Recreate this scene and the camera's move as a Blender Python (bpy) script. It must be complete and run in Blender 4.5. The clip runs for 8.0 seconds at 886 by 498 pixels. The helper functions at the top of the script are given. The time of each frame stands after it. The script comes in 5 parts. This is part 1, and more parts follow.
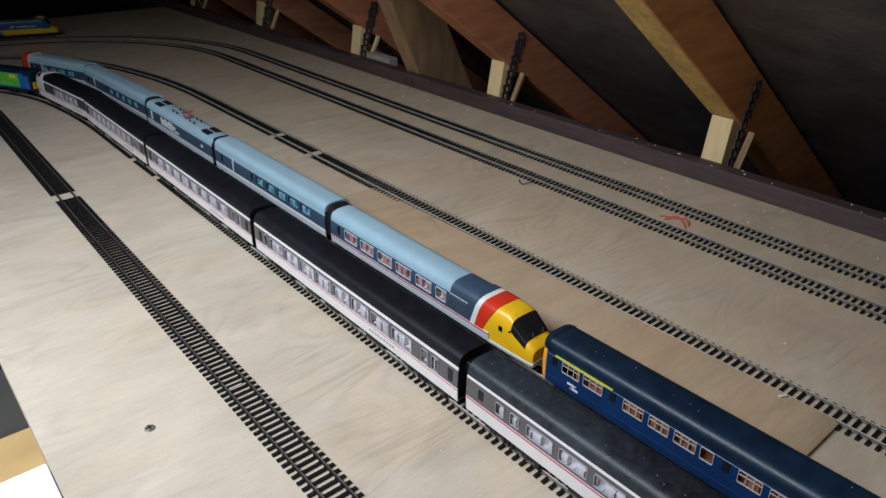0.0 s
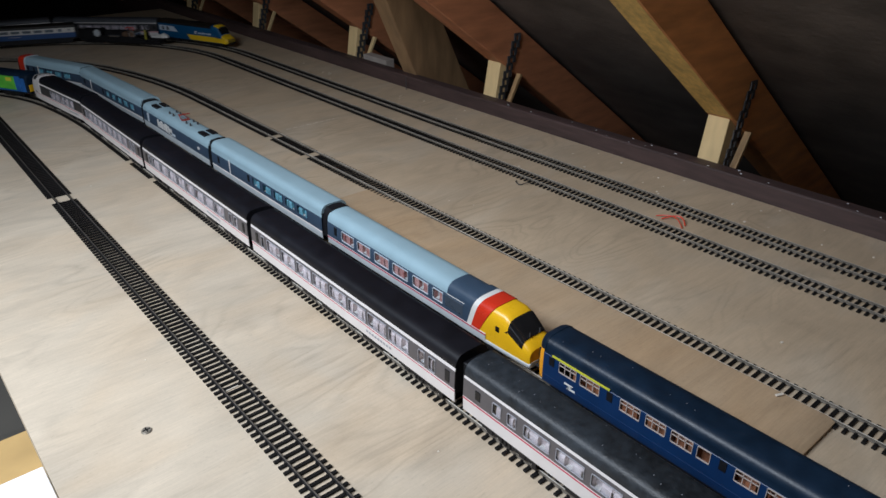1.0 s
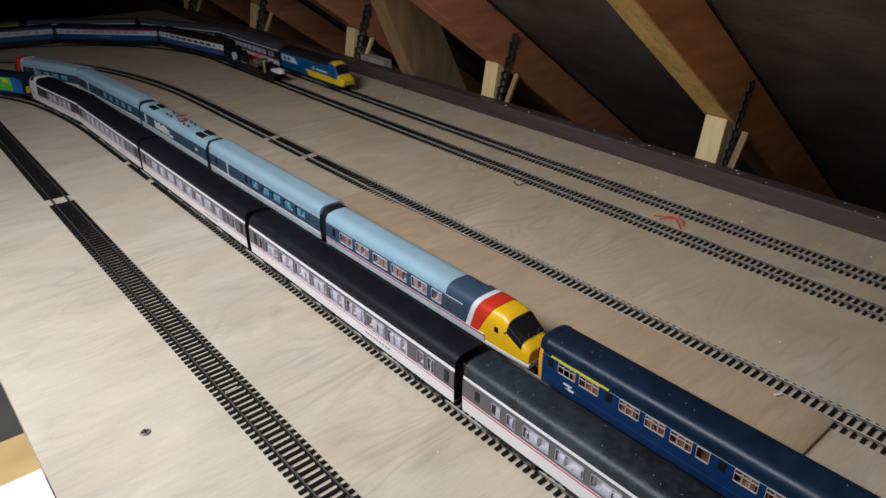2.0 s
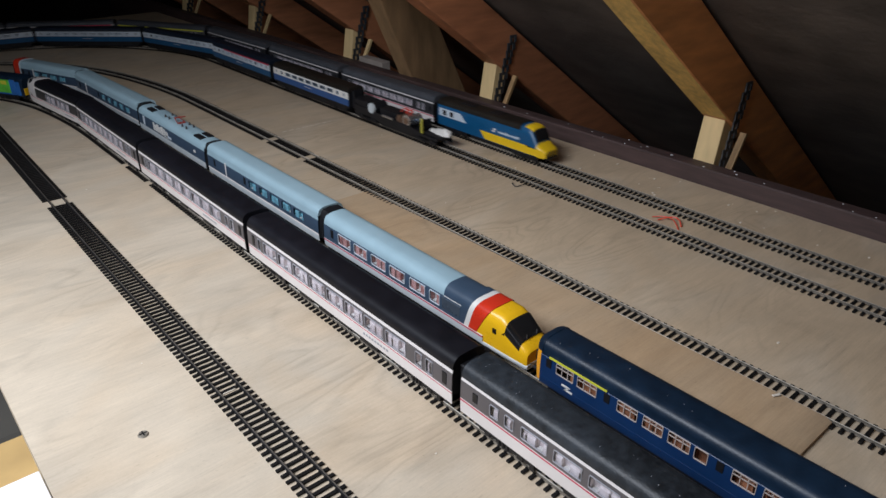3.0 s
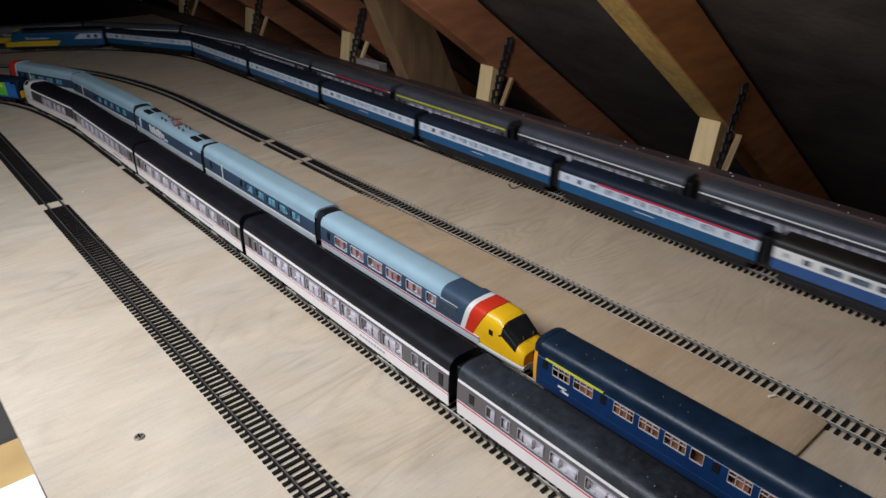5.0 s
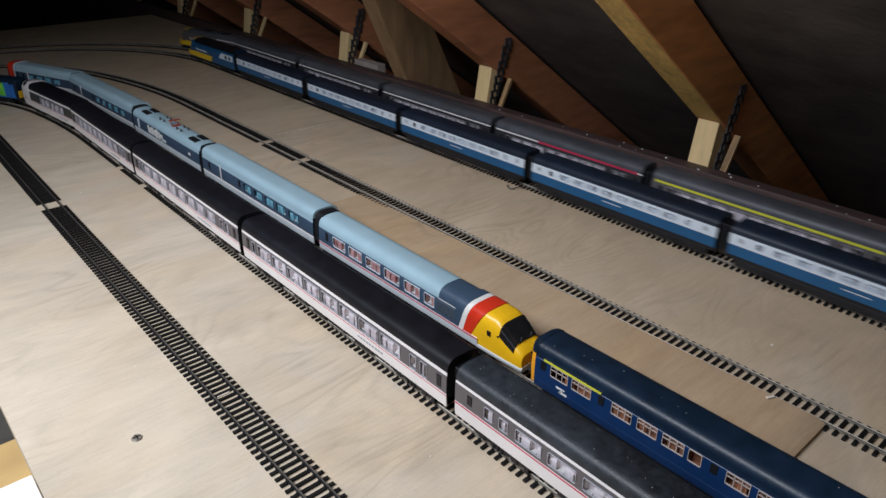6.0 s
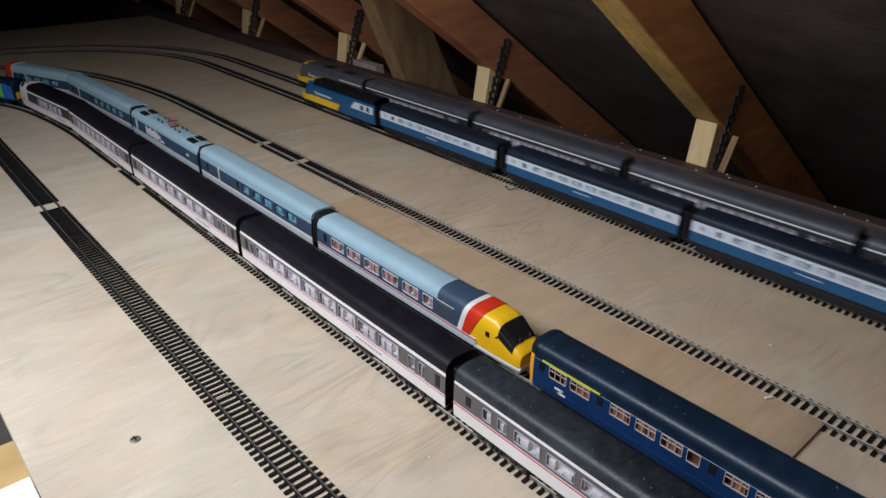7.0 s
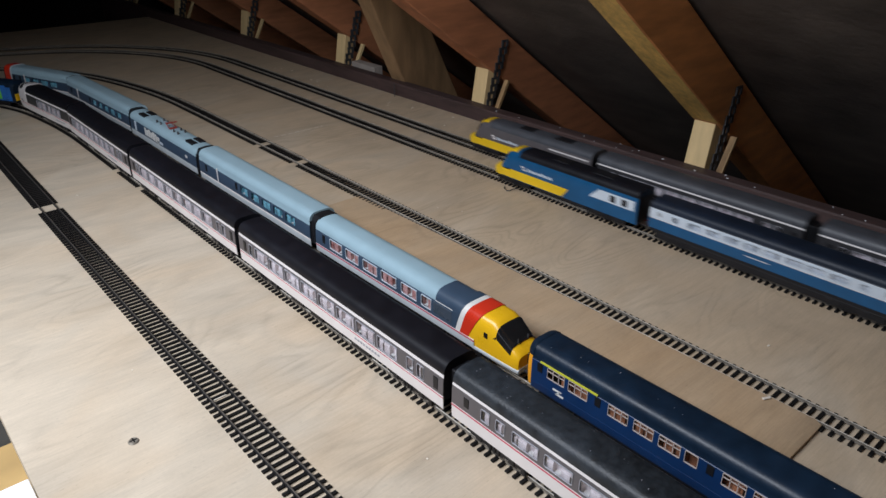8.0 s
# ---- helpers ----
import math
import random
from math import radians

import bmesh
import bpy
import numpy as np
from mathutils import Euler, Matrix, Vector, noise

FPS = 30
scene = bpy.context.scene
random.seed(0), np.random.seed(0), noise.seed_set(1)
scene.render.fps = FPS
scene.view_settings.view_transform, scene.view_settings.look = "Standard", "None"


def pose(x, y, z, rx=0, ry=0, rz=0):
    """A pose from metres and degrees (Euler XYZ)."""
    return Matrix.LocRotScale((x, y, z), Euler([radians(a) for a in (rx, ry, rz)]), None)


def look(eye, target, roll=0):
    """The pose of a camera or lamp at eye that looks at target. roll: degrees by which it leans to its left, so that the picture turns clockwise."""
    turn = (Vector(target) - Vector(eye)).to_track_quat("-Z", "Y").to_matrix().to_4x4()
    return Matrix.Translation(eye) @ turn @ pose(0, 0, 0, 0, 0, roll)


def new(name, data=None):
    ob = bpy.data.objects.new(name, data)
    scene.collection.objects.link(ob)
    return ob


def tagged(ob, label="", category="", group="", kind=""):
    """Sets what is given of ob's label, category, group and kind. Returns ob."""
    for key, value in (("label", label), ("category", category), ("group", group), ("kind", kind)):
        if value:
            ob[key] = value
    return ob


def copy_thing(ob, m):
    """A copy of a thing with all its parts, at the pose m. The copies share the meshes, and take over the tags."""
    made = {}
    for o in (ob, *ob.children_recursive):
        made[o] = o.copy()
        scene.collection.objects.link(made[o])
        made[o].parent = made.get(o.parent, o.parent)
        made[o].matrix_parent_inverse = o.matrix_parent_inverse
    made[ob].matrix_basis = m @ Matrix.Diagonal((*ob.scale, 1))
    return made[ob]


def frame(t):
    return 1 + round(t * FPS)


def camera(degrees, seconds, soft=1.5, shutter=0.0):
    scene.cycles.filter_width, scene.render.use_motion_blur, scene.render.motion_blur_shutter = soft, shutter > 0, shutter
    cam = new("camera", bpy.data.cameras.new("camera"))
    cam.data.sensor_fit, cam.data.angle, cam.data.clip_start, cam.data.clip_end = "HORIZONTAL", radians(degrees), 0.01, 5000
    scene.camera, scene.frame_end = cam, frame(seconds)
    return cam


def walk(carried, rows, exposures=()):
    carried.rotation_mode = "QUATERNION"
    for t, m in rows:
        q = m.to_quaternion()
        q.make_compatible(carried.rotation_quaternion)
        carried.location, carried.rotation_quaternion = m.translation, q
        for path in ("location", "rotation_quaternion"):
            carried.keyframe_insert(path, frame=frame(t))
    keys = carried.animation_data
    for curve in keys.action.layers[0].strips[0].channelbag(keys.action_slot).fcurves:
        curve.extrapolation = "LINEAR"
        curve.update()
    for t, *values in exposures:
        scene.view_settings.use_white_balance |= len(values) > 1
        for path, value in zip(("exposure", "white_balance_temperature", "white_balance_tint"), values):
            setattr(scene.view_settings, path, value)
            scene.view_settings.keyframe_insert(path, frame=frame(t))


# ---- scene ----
cam = camera(64.3, 8.0, soft=1.5, shutter=0.4)

PATH = [
    (0, (-0.01, -0.017, 0.37), (1.132, 1.338, -0.557), 0.1),
    (0.5, (-0.01, -0.017, 0.37), (1.136, 1.335, -0.556), 0.0),
    (1, (-0.009, -0.018, 0.37), (1.138, 1.335, -0.555), -0.1),
    (1.5, (-0.01, -0.017, 0.37), (1.14, 1.333, -0.554), -0.1),
    (3, (-0.009, -0.018, 0.37), (1.147, 1.331, -0.55), -0.2),
    (3.5, (-0.009, -0.018, 0.369), (1.15, 1.33, -0.548), -0.1),
    (4, (-0.009, -0.018, 0.37), (1.151, 1.328, -0.547), -0.1),
    (4.5, (-0.009, -0.019, 0.37), (1.153, 1.327, -0.546), -0.2),
    (6, (-0.008, -0.019, 0.37), (1.158, 1.325, -0.543), -0.1),
    (6.5, (-0.008, -0.019, 0.37), (1.16, 1.324, -0.542), -0.1),
    (7, (-0.008, -0.019, 0.37), (1.162, 1.323, -0.541), -0.1),
    (7.5, (-0.008, -0.019, 0.371), (1.163, 1.322, -0.539), -0.1),
    (8, (-0.007, -0.02, 0.371), (1.164, 1.322, -0.539), -0.2),
]
walk(cam, [(t, look(eye, target, roll)) for t, eye, target, roll in PATH],
     exposures=[(0, 0.0, 6100, 7), (1.5, 0.0, 6250, 8), (3.5, 0.0, 6350, 10), (8, 0.0, 6340, 10)])

# ---------------------------------------------------------------- light
world = bpy.data.worlds.new("world")
scene.world = world
world.use_nodes = True
sky = world.node_tree.nodes.new("ShaderNodeTexSky")
sky.sky_type, sky.sun_disc = "NISHITA", False
sky.sun_elevation, sky.sun_rotation = radians(35), radians(-120)
world.node_tree.links.new(sky.outputs["Color"], world.node_tree.nodes["Background"].inputs["Color"])
world.node_tree.nodes["Background"].inputs["Strength"].default_value = 0.1

# area light added out of view, for an unknown source at left, over the near side of the board
stand_in_light = new("stand_in_light", bpy.data.lights.new("stand_in_light", "AREA"))
stand_in_light.data.shape, stand_in_light.data.size, stand_in_light.data.size_y = "RECTANGLE", 0.66, 0.32
stand_in_light.data.energy, stand_in_light.data.color = 6.85, (0.955, 1.0, 1.085)
# spread narrowed to keep the far end dark
stand_in_light.data.spread = radians(128)
stand_in_light.matrix_world = look((-0.33, 0.50, 0.76), (0.12, 0.53, 0.0))


# ---------------------------------------------------------------- materials
def material(name, color, rough=0.5, metal=0.0, vary=0.0, scale=40.0, bump=0.0, bump_scale=300.0,
             stretch=(1, 1, 1), second=None, spec=0.5, coat=0.0, space="Object", islands=0.0):
    m = bpy.data.materials.new(name)
    m.use_nodes = True
    nt = m.node_tree
    b = nt.nodes["Principled BSDF"]
    b.inputs["Roughness"].default_value = rough
    b.inputs["Metallic"].default_value = metal
    b.inputs["Specular IOR Level"].default_value = spec
    b.inputs["Coat Weight"].default_value = coat
    b.inputs["Base Color"].default_value = (*color, 1)
    if not (vary or bump):
        return m
    tc = nt.nodes.new("ShaderNodeTexCoord")
    mp = nt.nodes.new("ShaderNodeMapping")
    mp.inputs["Scale"].default_value = stretch
    nt.links.new(tc.outputs[space], mp.inputs["Vector"])
    if vary:
        fine = nt.nodes.new("ShaderNodeTexNoise")
        fine.inputs["Scale"].default_value, fine.inputs["Detail"].default_value = scale, 8
        nt.links.new(mp.outputs["Vector"], fine.inputs["Vector"])
        broad = nt.nodes.new("ShaderNodeTexNoise")
        broad.inputs["Scale"].default_value, broad.inputs["Detail"].default_value = scale * 0.17, 3
        nt.links.new(mp.outputs["Vector"], broad.inputs["Vector"])
        mean = nt.nodes.new("ShaderNodeMix")
        mean.inputs["Factor"].default_value = 0.5
        nt.links.new(fine.outputs["Fac"], mean.inputs["A"])
        nt.links.new(broad.outputs["Fac"], mean.inputs["B"])
        ramp = nt.nodes.new("ShaderNodeValToRGB")
        lo = second or tuple(c * (1 - vary) for c in color)
        hi = tuple(min(1, c * (1 + vary)) for c in color)
        ramp.color_ramp.elements[0].position, ramp.color_ramp.elements[1].position = 0.34, 0.66
        ramp.color_ramp.elements[0].color, ramp.color_ramp.elements[1].color = (*lo, 1), (*hi, 1)
        nt.links.new(mean.outputs["Result"], ramp.inputs["Fac"])
        out = ramp.outputs["Color"]
        if islands:
            info = nt.nodes.new("ShaderNodeObjectInfo")
            span = nt.nodes.new("ShaderNodeMapRange")
            span.inputs["To Min"].default_value, span.inputs["To Max"].default_value = 1 - islands, 1 + islands
            nt.links.new(info.outputs["Random"], span.inputs["Value"])
            hsv = nt.nodes.new("ShaderNodeHueSaturation")
            nt.links.new(span.outputs["Result"], hsv.inputs["Value"])
            nt.links.new(out, hsv.inputs["Color"])
            out = hsv.outputs["Color"]
        nt.links.new(out, b.inputs["Base Color"])
        rr = nt.nodes.new("ShaderNodeMapRange")
        rr.inputs["To Min"].default_value, rr.inputs["To Max"].default_value = max(0.03, rough - 0.1), min(1, rough + 0.1)
        nt.links.new(fine.outputs["Fac"], rr.inputs["Value"])
        nt.links.new(rr.outputs["Result"], b.inputs["Roughness"])
    if bump:
        n = nt.nodes.new("ShaderNodeTexNoise")
        n.inputs["Scale"].default_value, n.inputs["Detail"].default_value = bump_scale, 6
        nt.links.new(mp.outputs["Vector"], n.inputs["Vector"])
        bp = nt.nodes.new("ShaderNodeBump")
        bp.inputs["Strength"].default_value, bp.inputs["Distance"].default_value = bump, 0.001
        nt.links.new(n.outputs["Fac"], bp.inputs["Height"])
        nt.links.new(bp.outputs["Normal"], b.inputs["Normal"])
    return m


def glass_material(name, tint, gloss_rough=0.05):
    m = bpy.data.materials.new(name)
    m.use_nodes = True
    nt = m.node_tree
    nt.nodes.remove(nt.nodes["Principled BSDF"])
    clear = nt.nodes.new("ShaderNodeBsdfTransparent")
    clear.inputs["Color"].default_value = (*tint, 1)
    gloss = nt.nodes.new("ShaderNodeBsdfGlossy")
    gloss.inputs["Roughness"].default_value = gloss_rough
    mix = nt.nodes.new("ShaderNodeMixShader")
    mix.inputs["Fac"].default_value = 0.07
    nt.links.new(clear.outputs["BSDF"], mix.inputs[1])
    nt.links.new(gloss.outputs["BSDF"], mix.inputs[2])
    nt.links.new(mix.outputs["Shader"], nt.nodes["Material Output"].inputs["Surface"])
    return m


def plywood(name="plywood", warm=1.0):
    """Rotary-cut ply with cathedral figure, fine pores, scuffs; the light's cool-to-warm cast from front edge to back
    is put into the colour.
    """
    m = bpy.data.materials.new(name)
    m.use_nodes = True
    nt = m.node_tree
    b = nt.nodes["Principled BSDF"]
    b.inputs["Specular IOR Level"].default_value = 0.4
    tc = nt.nodes.new("ShaderNodeTexCoord")

    def noise_of(stretch, scale, detail, distortion=0.0, out="Fac", source=None):
        mp = nt.nodes.new("ShaderNodeMapping")
        mp.inputs["Scale"].default_value = stretch
        nt.links.new(source or tc.outputs["Object"], mp.inputs["Vector"])
        n = nt.nodes.new("ShaderNodeTexNoise")
        n.inputs["Scale"].default_value, n.inputs["Detail"].default_value = scale, detail
        n.inputs["Distortion"].default_value = distortion
        nt.links.new(mp.outputs["Vector"], n.inputs["Vector"])
        return n.outputs[out]

    def span(value, a, z, lo, hi):
        mr = nt.nodes.new("ShaderNodeMapRange")
        for key, v in (("From Min", a), ("From Max", z), ("To Min", lo), ("To Max", hi)):
            mr.inputs[key].default_value = v
        nt.links.new(value, mr.inputs["Value"])
        return mr.outputs["Result"]

    def calc(kind, a, c):
        n = nt.nodes.new("ShaderNodeMath")
        n.operation = kind
        for k, v in ((0, a), (1, c)):
            if isinstance(v, float):
                n.inputs[k].default_value = v
            else:
                nt.links.new(v, n.inputs[k])
        return n.outputs["Value"]

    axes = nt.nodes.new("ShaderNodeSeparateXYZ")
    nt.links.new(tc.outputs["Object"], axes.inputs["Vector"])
    # cast of the light painted in: cooler at small x, browner at large x, broken by noise
    warm_cast = calc("ADD", span(axes.outputs["X"], 0.05, 0.62, 0.0, 1.0), span(noise_of((1.2, 2.0, 1), 5.0, 4, 1.2), 0.25, 0.75, -0.5, 0.5))
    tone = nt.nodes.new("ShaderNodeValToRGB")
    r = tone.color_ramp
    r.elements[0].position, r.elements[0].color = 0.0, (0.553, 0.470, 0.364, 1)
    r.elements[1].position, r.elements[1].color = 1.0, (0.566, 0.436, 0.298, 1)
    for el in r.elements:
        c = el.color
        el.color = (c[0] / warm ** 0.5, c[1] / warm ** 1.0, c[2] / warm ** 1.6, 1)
    nt.links.new(warm_cast, tone.inputs["Fac"])
    # growth rings: level lines of a slow wavy surface, broken up in patches
    slow = noise_of((0.9, 2.6, 1), 3.4, 2, 0.9)
    ring = nt.nodes.new("ShaderNodeMath")
    ring.operation = "PINGPONG"
    nt.links.new(calc("MULTIPLY", calc("ADD", slow, span(noise_of((1, 6, 1), 24.0, 4), 0.0, 1.0, -0.02, 0.02)), 17.0), ring.inputs[0])
    ring.inputs[1].default_value = 0.5
    where = span(noise_of((1, 1.3, 1), 6.0, 3), 0.44, 0.62, 0.0, 1.0)
    rings = calc("MULTIPLY", span(ring.outputs["Value"], 0.0, 0.26, -0.15, 0.0), where)
    value = calc("ADD", rings, 1.0)
    for fac, a, z, lo, hi in (
            (noise_of((1, 9, 1), 22.0, 8, 0.5), 0.3, 0.7, 0.955, 1.035),
            (noise_of((1, 22, 1), 42.0, 6, 0.2), 0.36, 0.56, 0.952, 1.015),
            (noise_of((1, 1.9, 1), 7.0, 6, 1.6), 0.3, 0.7, 0.875, 1.075),
            (noise_of((1, 3.0, 1), 150.0, 3), 0.27, 0.36, 0.86, 1.0),
            (noise_of((1, 1, 1), 420.0, 2), 0.3, 0.7, 0.975, 1.02)):
        value = calc("MULTIPLY", value, span(fac, a, z, lo, hi))
    hsv = nt.nodes.new("ShaderNodeHueSaturation")
    nt.links.new(value, hsv.inputs["Value"])
    nt.links.new(tone.outputs["Color"], hsv.inputs["Color"])
    nt.links.new(hsv.outputs["Color"], b.inputs["Base Color"])
    fine = noise_of((1, 12, 1), 60.0, 6)
    nt.links.new(span(fine, 0.2, 0.8, 0.42, 0.60), b.inputs["Roughness"])
    bp = nt.nodes.new("ShaderNodeBump")
    bp.inputs["Strength"].default_value, bp.inputs["Distance"].default_value = 0.3, 0.0005
    nt.links.new(fine, bp.inputs["Height"])
    nt.links.new(bp.outputs["Normal"], b.inputs["Normal"])
    return m


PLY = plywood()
PLY_WARM = plywood("brown_plywood", 1.24)
LIP = material("dark_stained_timber", (0.062, 0.037, 0.034), 0.62, vary=0.4, scale=30, stretch=(6, 0.7, 6), bump=0.3)
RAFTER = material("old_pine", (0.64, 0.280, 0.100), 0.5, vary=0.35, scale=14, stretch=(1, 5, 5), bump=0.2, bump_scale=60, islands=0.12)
# same pine, darkened: the light's falloff on the far rafters put into colour
RAFTER_SHADED = material("shaded_old_pine", (0.42, 0.165, 0.075), 0.6, vary=0.35, scale=14, stretch=(1, 5, 5), bump=0.2, bump_scale=60, islands=0.12)
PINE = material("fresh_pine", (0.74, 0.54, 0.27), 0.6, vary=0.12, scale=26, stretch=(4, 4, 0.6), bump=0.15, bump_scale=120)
FELT = material("roofing_felt", (0.100, 0.082, 0.070), 0.70, vary=0.5, scale=7, stretch=(1, 2, 5), bump=0.8, bump_scale=40)
DARK = material("dark_loft", (0.05, 0.043, 0.039), 0.9, vary=0.4, scale=6)
INSUL = material("loft_floor_dust", (0.06, 0.045, 0.035), 0.95, vary=0.5, scale=20)
SLEEPER = material("black_sleeper_plastic", (0.009, 0.008, 0.008), 0.6, vary=0.3, scale=200, islands=0.25, spec=0.2)
RAIL = material("nickel_silver_rail", (0.78, 0.73, 0.64), 0.40, metal=0.25, vary=0.25, scale=60)
RAIL_WEB = material("browned_rail_web", (0.17, 0.148, 0.120), 0.6, vary=0.35, scale=90, spec=0.3)
RAIL_DULL = material("tarnished_rail", (0.13, 0.115, 0.10), 0.5, metal=0.5, vary=0.3, scale=60)
BLACK = material("black_plastic", (0.009, 0.009, 0.011), 0.5, vary=0.3, scale=90, spec=0.35)
BLACK_ROOF = material("black_roof_plastic", (0.006, 0.006, 0.009), 0.5, vary=0.35, scale=60, spec=0.28)
DUSTY_ROOF = material("dusty_dark_roof", (0.018, 0.022, 0.027), 0.46, vary=0.6, scale=160, spec=0.4, bump=0.25, bump_scale=500)
SOOT_ROOF = material("grey_black_roof", (0.058, 0.061, 0.070), 0.5, vary=0.25, scale=60)
GREY_ROOF = material("dark_grey_roof", (0.060, 0.064, 0.074), 0.5, vary=0.2, scale=60)
WHITE = material("white_coach_paint", (0.70, 0.66, 0.64), 0.4, vary=0.06, scale=80)
CREAM = material("off_white_paint", (0.72, 0.70, 0.66), 0.4, vary=0.05, scale=80)
RED = material("red_stripe_paint", (0.50, 0.030, 0.075), 0.4, vary=0.08, scale=80)
BAND = material("dark_grey_band", (0.095, 0.086, 0.090), 0.4, vary=0.12, scale=80)
APT_ROOF = material("pale_blue_grey_roof", (0.31, 0.44, 0.50), 0.36, vary=0.06, scale=50)
APT_GREY = material("blue_grey_paint", (0.040, 0.066, 0.105), 0.38, vary=0.1, scale=80)
APT_LOWER = material("light_grey_paint", (0.50, 0.54, 0.56), 0.4, vary=0.08, scale=80)
YELLOW = material("warning_yellow_paint", (0.83, 0.47, 0.01), 0.3, vary=0.05, scale=60)
ORANGE = material("orange_yellow_paint", (0.85, 0.36, 0.015), 0.35, vary=0.05, scale=60)
SIGNAL_RED = material("orange_red_paint", (0.60, 0.034, 0.013), 0.3, vary=0.05, scale=60)
BLUE = material("rail_blue_paint", (0.006, 0.030, 0.100), 0.35, vary=0.12, scale=80)
BLUE_ROOF = material("dark_blue_roof", (0.006, 0.016, 0.033), 0.40, vary=0.35, scale=90, spec=0.34, bump=0.12, bump_scale=400)
HST_YELLOW = material("lemon_yellow_paint", (0.78, 0.50, 0.012), 0.35, vary=0.06, scale=60)
HST_BLUE = material("bright_blue_paint", (0.006, 0.078, 0.190), 0.35, vary=0.12, scale=80)
GREY_BAND = material("pale_grey_band", (0.56, 0.62, 0.68), 0.4, vary=0.06, scale=80)
LINE_YELLOW = material("lemon_line", (0.62, 0.60, 0.05), 0.4, vary=0.05, scale=80)
CHROME = material("bright_metal", (0.75, 0.75, 0.75), 0.25, metal=0.9, vary=0.1, scale=80)
COPPER = material("copper_windings", (0.20, 0.12, 0.08), 0.45, metal=0.5, vary=0.4, scale=200)
GREEN = material("leaf_green_paint", (0.12, 0.50, 0.05), 0.45, vary=0.3, scale=60)
SKY_BLUE = material("mid_blue_paint", (0.02, 0.13, 0.42), 0.45, vary=0.2, scale=60)
FRAME = material("thin_silver_frame", (0.34, 0.34, 0.37), 0.4, vary=0.1, scale=80)
GLASS = glass_material("clear_plastic_pane", (0.92, 0.93, 0.95))
GLASS_DARK = glass_material("smoked_pane", (0.74, 0.79, 0.84))
SCREEN = material("black_windscreen", (0.012, 0.012, 0.013), 0.12, vary=0.3, scale=60)
TINTED = material("grey_tinted_panel", (0.050, 0.066, 0.088), 0.28, vary=0.15, scale=60)
SEAT_PALE = material("pale_lilac_seats", (0.86, 0.71, 0.71), 0.6, vary=0.28, scale=150)
SEAT_RED = material("red_and_pink_seats", (0.70, 0.43, 0.39), 0.6, vary=0.3, scale=260, second=(0.42, 0.13, 0.11))
SEAT_BLUE = material("turquoise_seats", (0.25, 0.58, 0.68), 0.6, vary=0.3, scale=120)
SEAT_TAN = material("tan_seats", (0.38, 0.15, 0.07), 0.6, vary=0.5, scale=120, second=(0.10, 0.05, 0.03))
SEAT_DARK = material("grey_seats", (0.70, 0.76, 0.82), 0.7, vary=0.25, scale=120)
WIRE_RED = material("red_wire", (0.75, 0.06, 0.03), 0.4)
WIRE_BLACK = material("black_wire", (0.015, 0.015, 0.015), 0.4)
SCREW = material("screw_steel", (0.40, 0.36, 0.30), 0.4, metal=0.7, vary=0.4, scale=400)
STRAP = material("galvanised_strap", (0.10, 0.10, 0.105), 0.5, metal=0.6, vary=0.4, scale=80)
CARD_GREY = material("grey_timber", (0.36, 0.31, 0.27), 0.8, vary=0.25, scale=30)
# shade over the cardboard beside the board, put into colour
BOX_SHADE = material("shaded_cardboard", (0.045, 0.041, 0.034), 0.8, vary=0.3, scale=14)
CARD = material("white_card", (0.85, 0.85, 0.87), 0.7, vary=0.04, scale=20)
BOX_TAN = material("brown_cardboard", (0.50, 0.33, 0.13), 0.8, vary=0.2, scale=20)
NAVY_ROOF = material("navy_black_roof", (0.010, 0.016, 0.029), 0.5, vary=0.3, scale=60, spec=0.3)
BROWN_ROOF = material("brown_black_roof", (0.016, 0.013, 0.010), 0.5, vary=0.3, scale=60, spec=0.3)
MID_BLUE = material("faded_blue_paint", (0.024, 0.082, 0.240), 0.4, vary=0.12, scale=80)
BAND_DARK = material("charcoal_band", (0.032, 0.031, 0.034), 0.4, vary=0.15, scale=80)
BROWN_PINE = material("brown_pine", (0.36, 0.22, 0.10), 0.65, vary=0.3, scale=30, stretch=(4, 4, 0.6))
LIT_SAWN = material("lit_sawn_pine", (0.66, 0.43, 0.13), 0.7, vary=0.3, scale=40, stretch=(1, 4, 4), bump=0.8, bump_scale=160)
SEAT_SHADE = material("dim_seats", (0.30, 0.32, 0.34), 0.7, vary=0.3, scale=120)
CHIP = material("pale_wood_chip", (0.75, 0.68, 0.58), 0.7, vary=0.1, scale=100)


# ---------------------------------------------------------------- mesh helpers
def part(name, bm, mat, parent=None, label=""):
    me = bpy.data.meshes.new(name)
    bm.to_mesh(me)
    bm.free()
    for mm in (mat if isinstance(mat, (list, tuple)) else [mat]):
        me.materials.append(mm)
    me.polygons.foreach_set("use_smooth", [True] * len(me.polygons))
    me.set_sharp_from_angle(angle=radians(32))
    ob = new(name, me)
    ob.parent = parent
    if label:
        ob["label"] = label
    return ob


def share(name, me, parent, x, y, z, rz=0.0):
    ob = new(name, me)
    ob.parent = parent
    ob.matrix_basis = pose(x, y, z, 0, 0, rz)
    return ob


def empty(name, label, category, group="", kind=""):
    return tagged(new(name), label, category, group, kind)


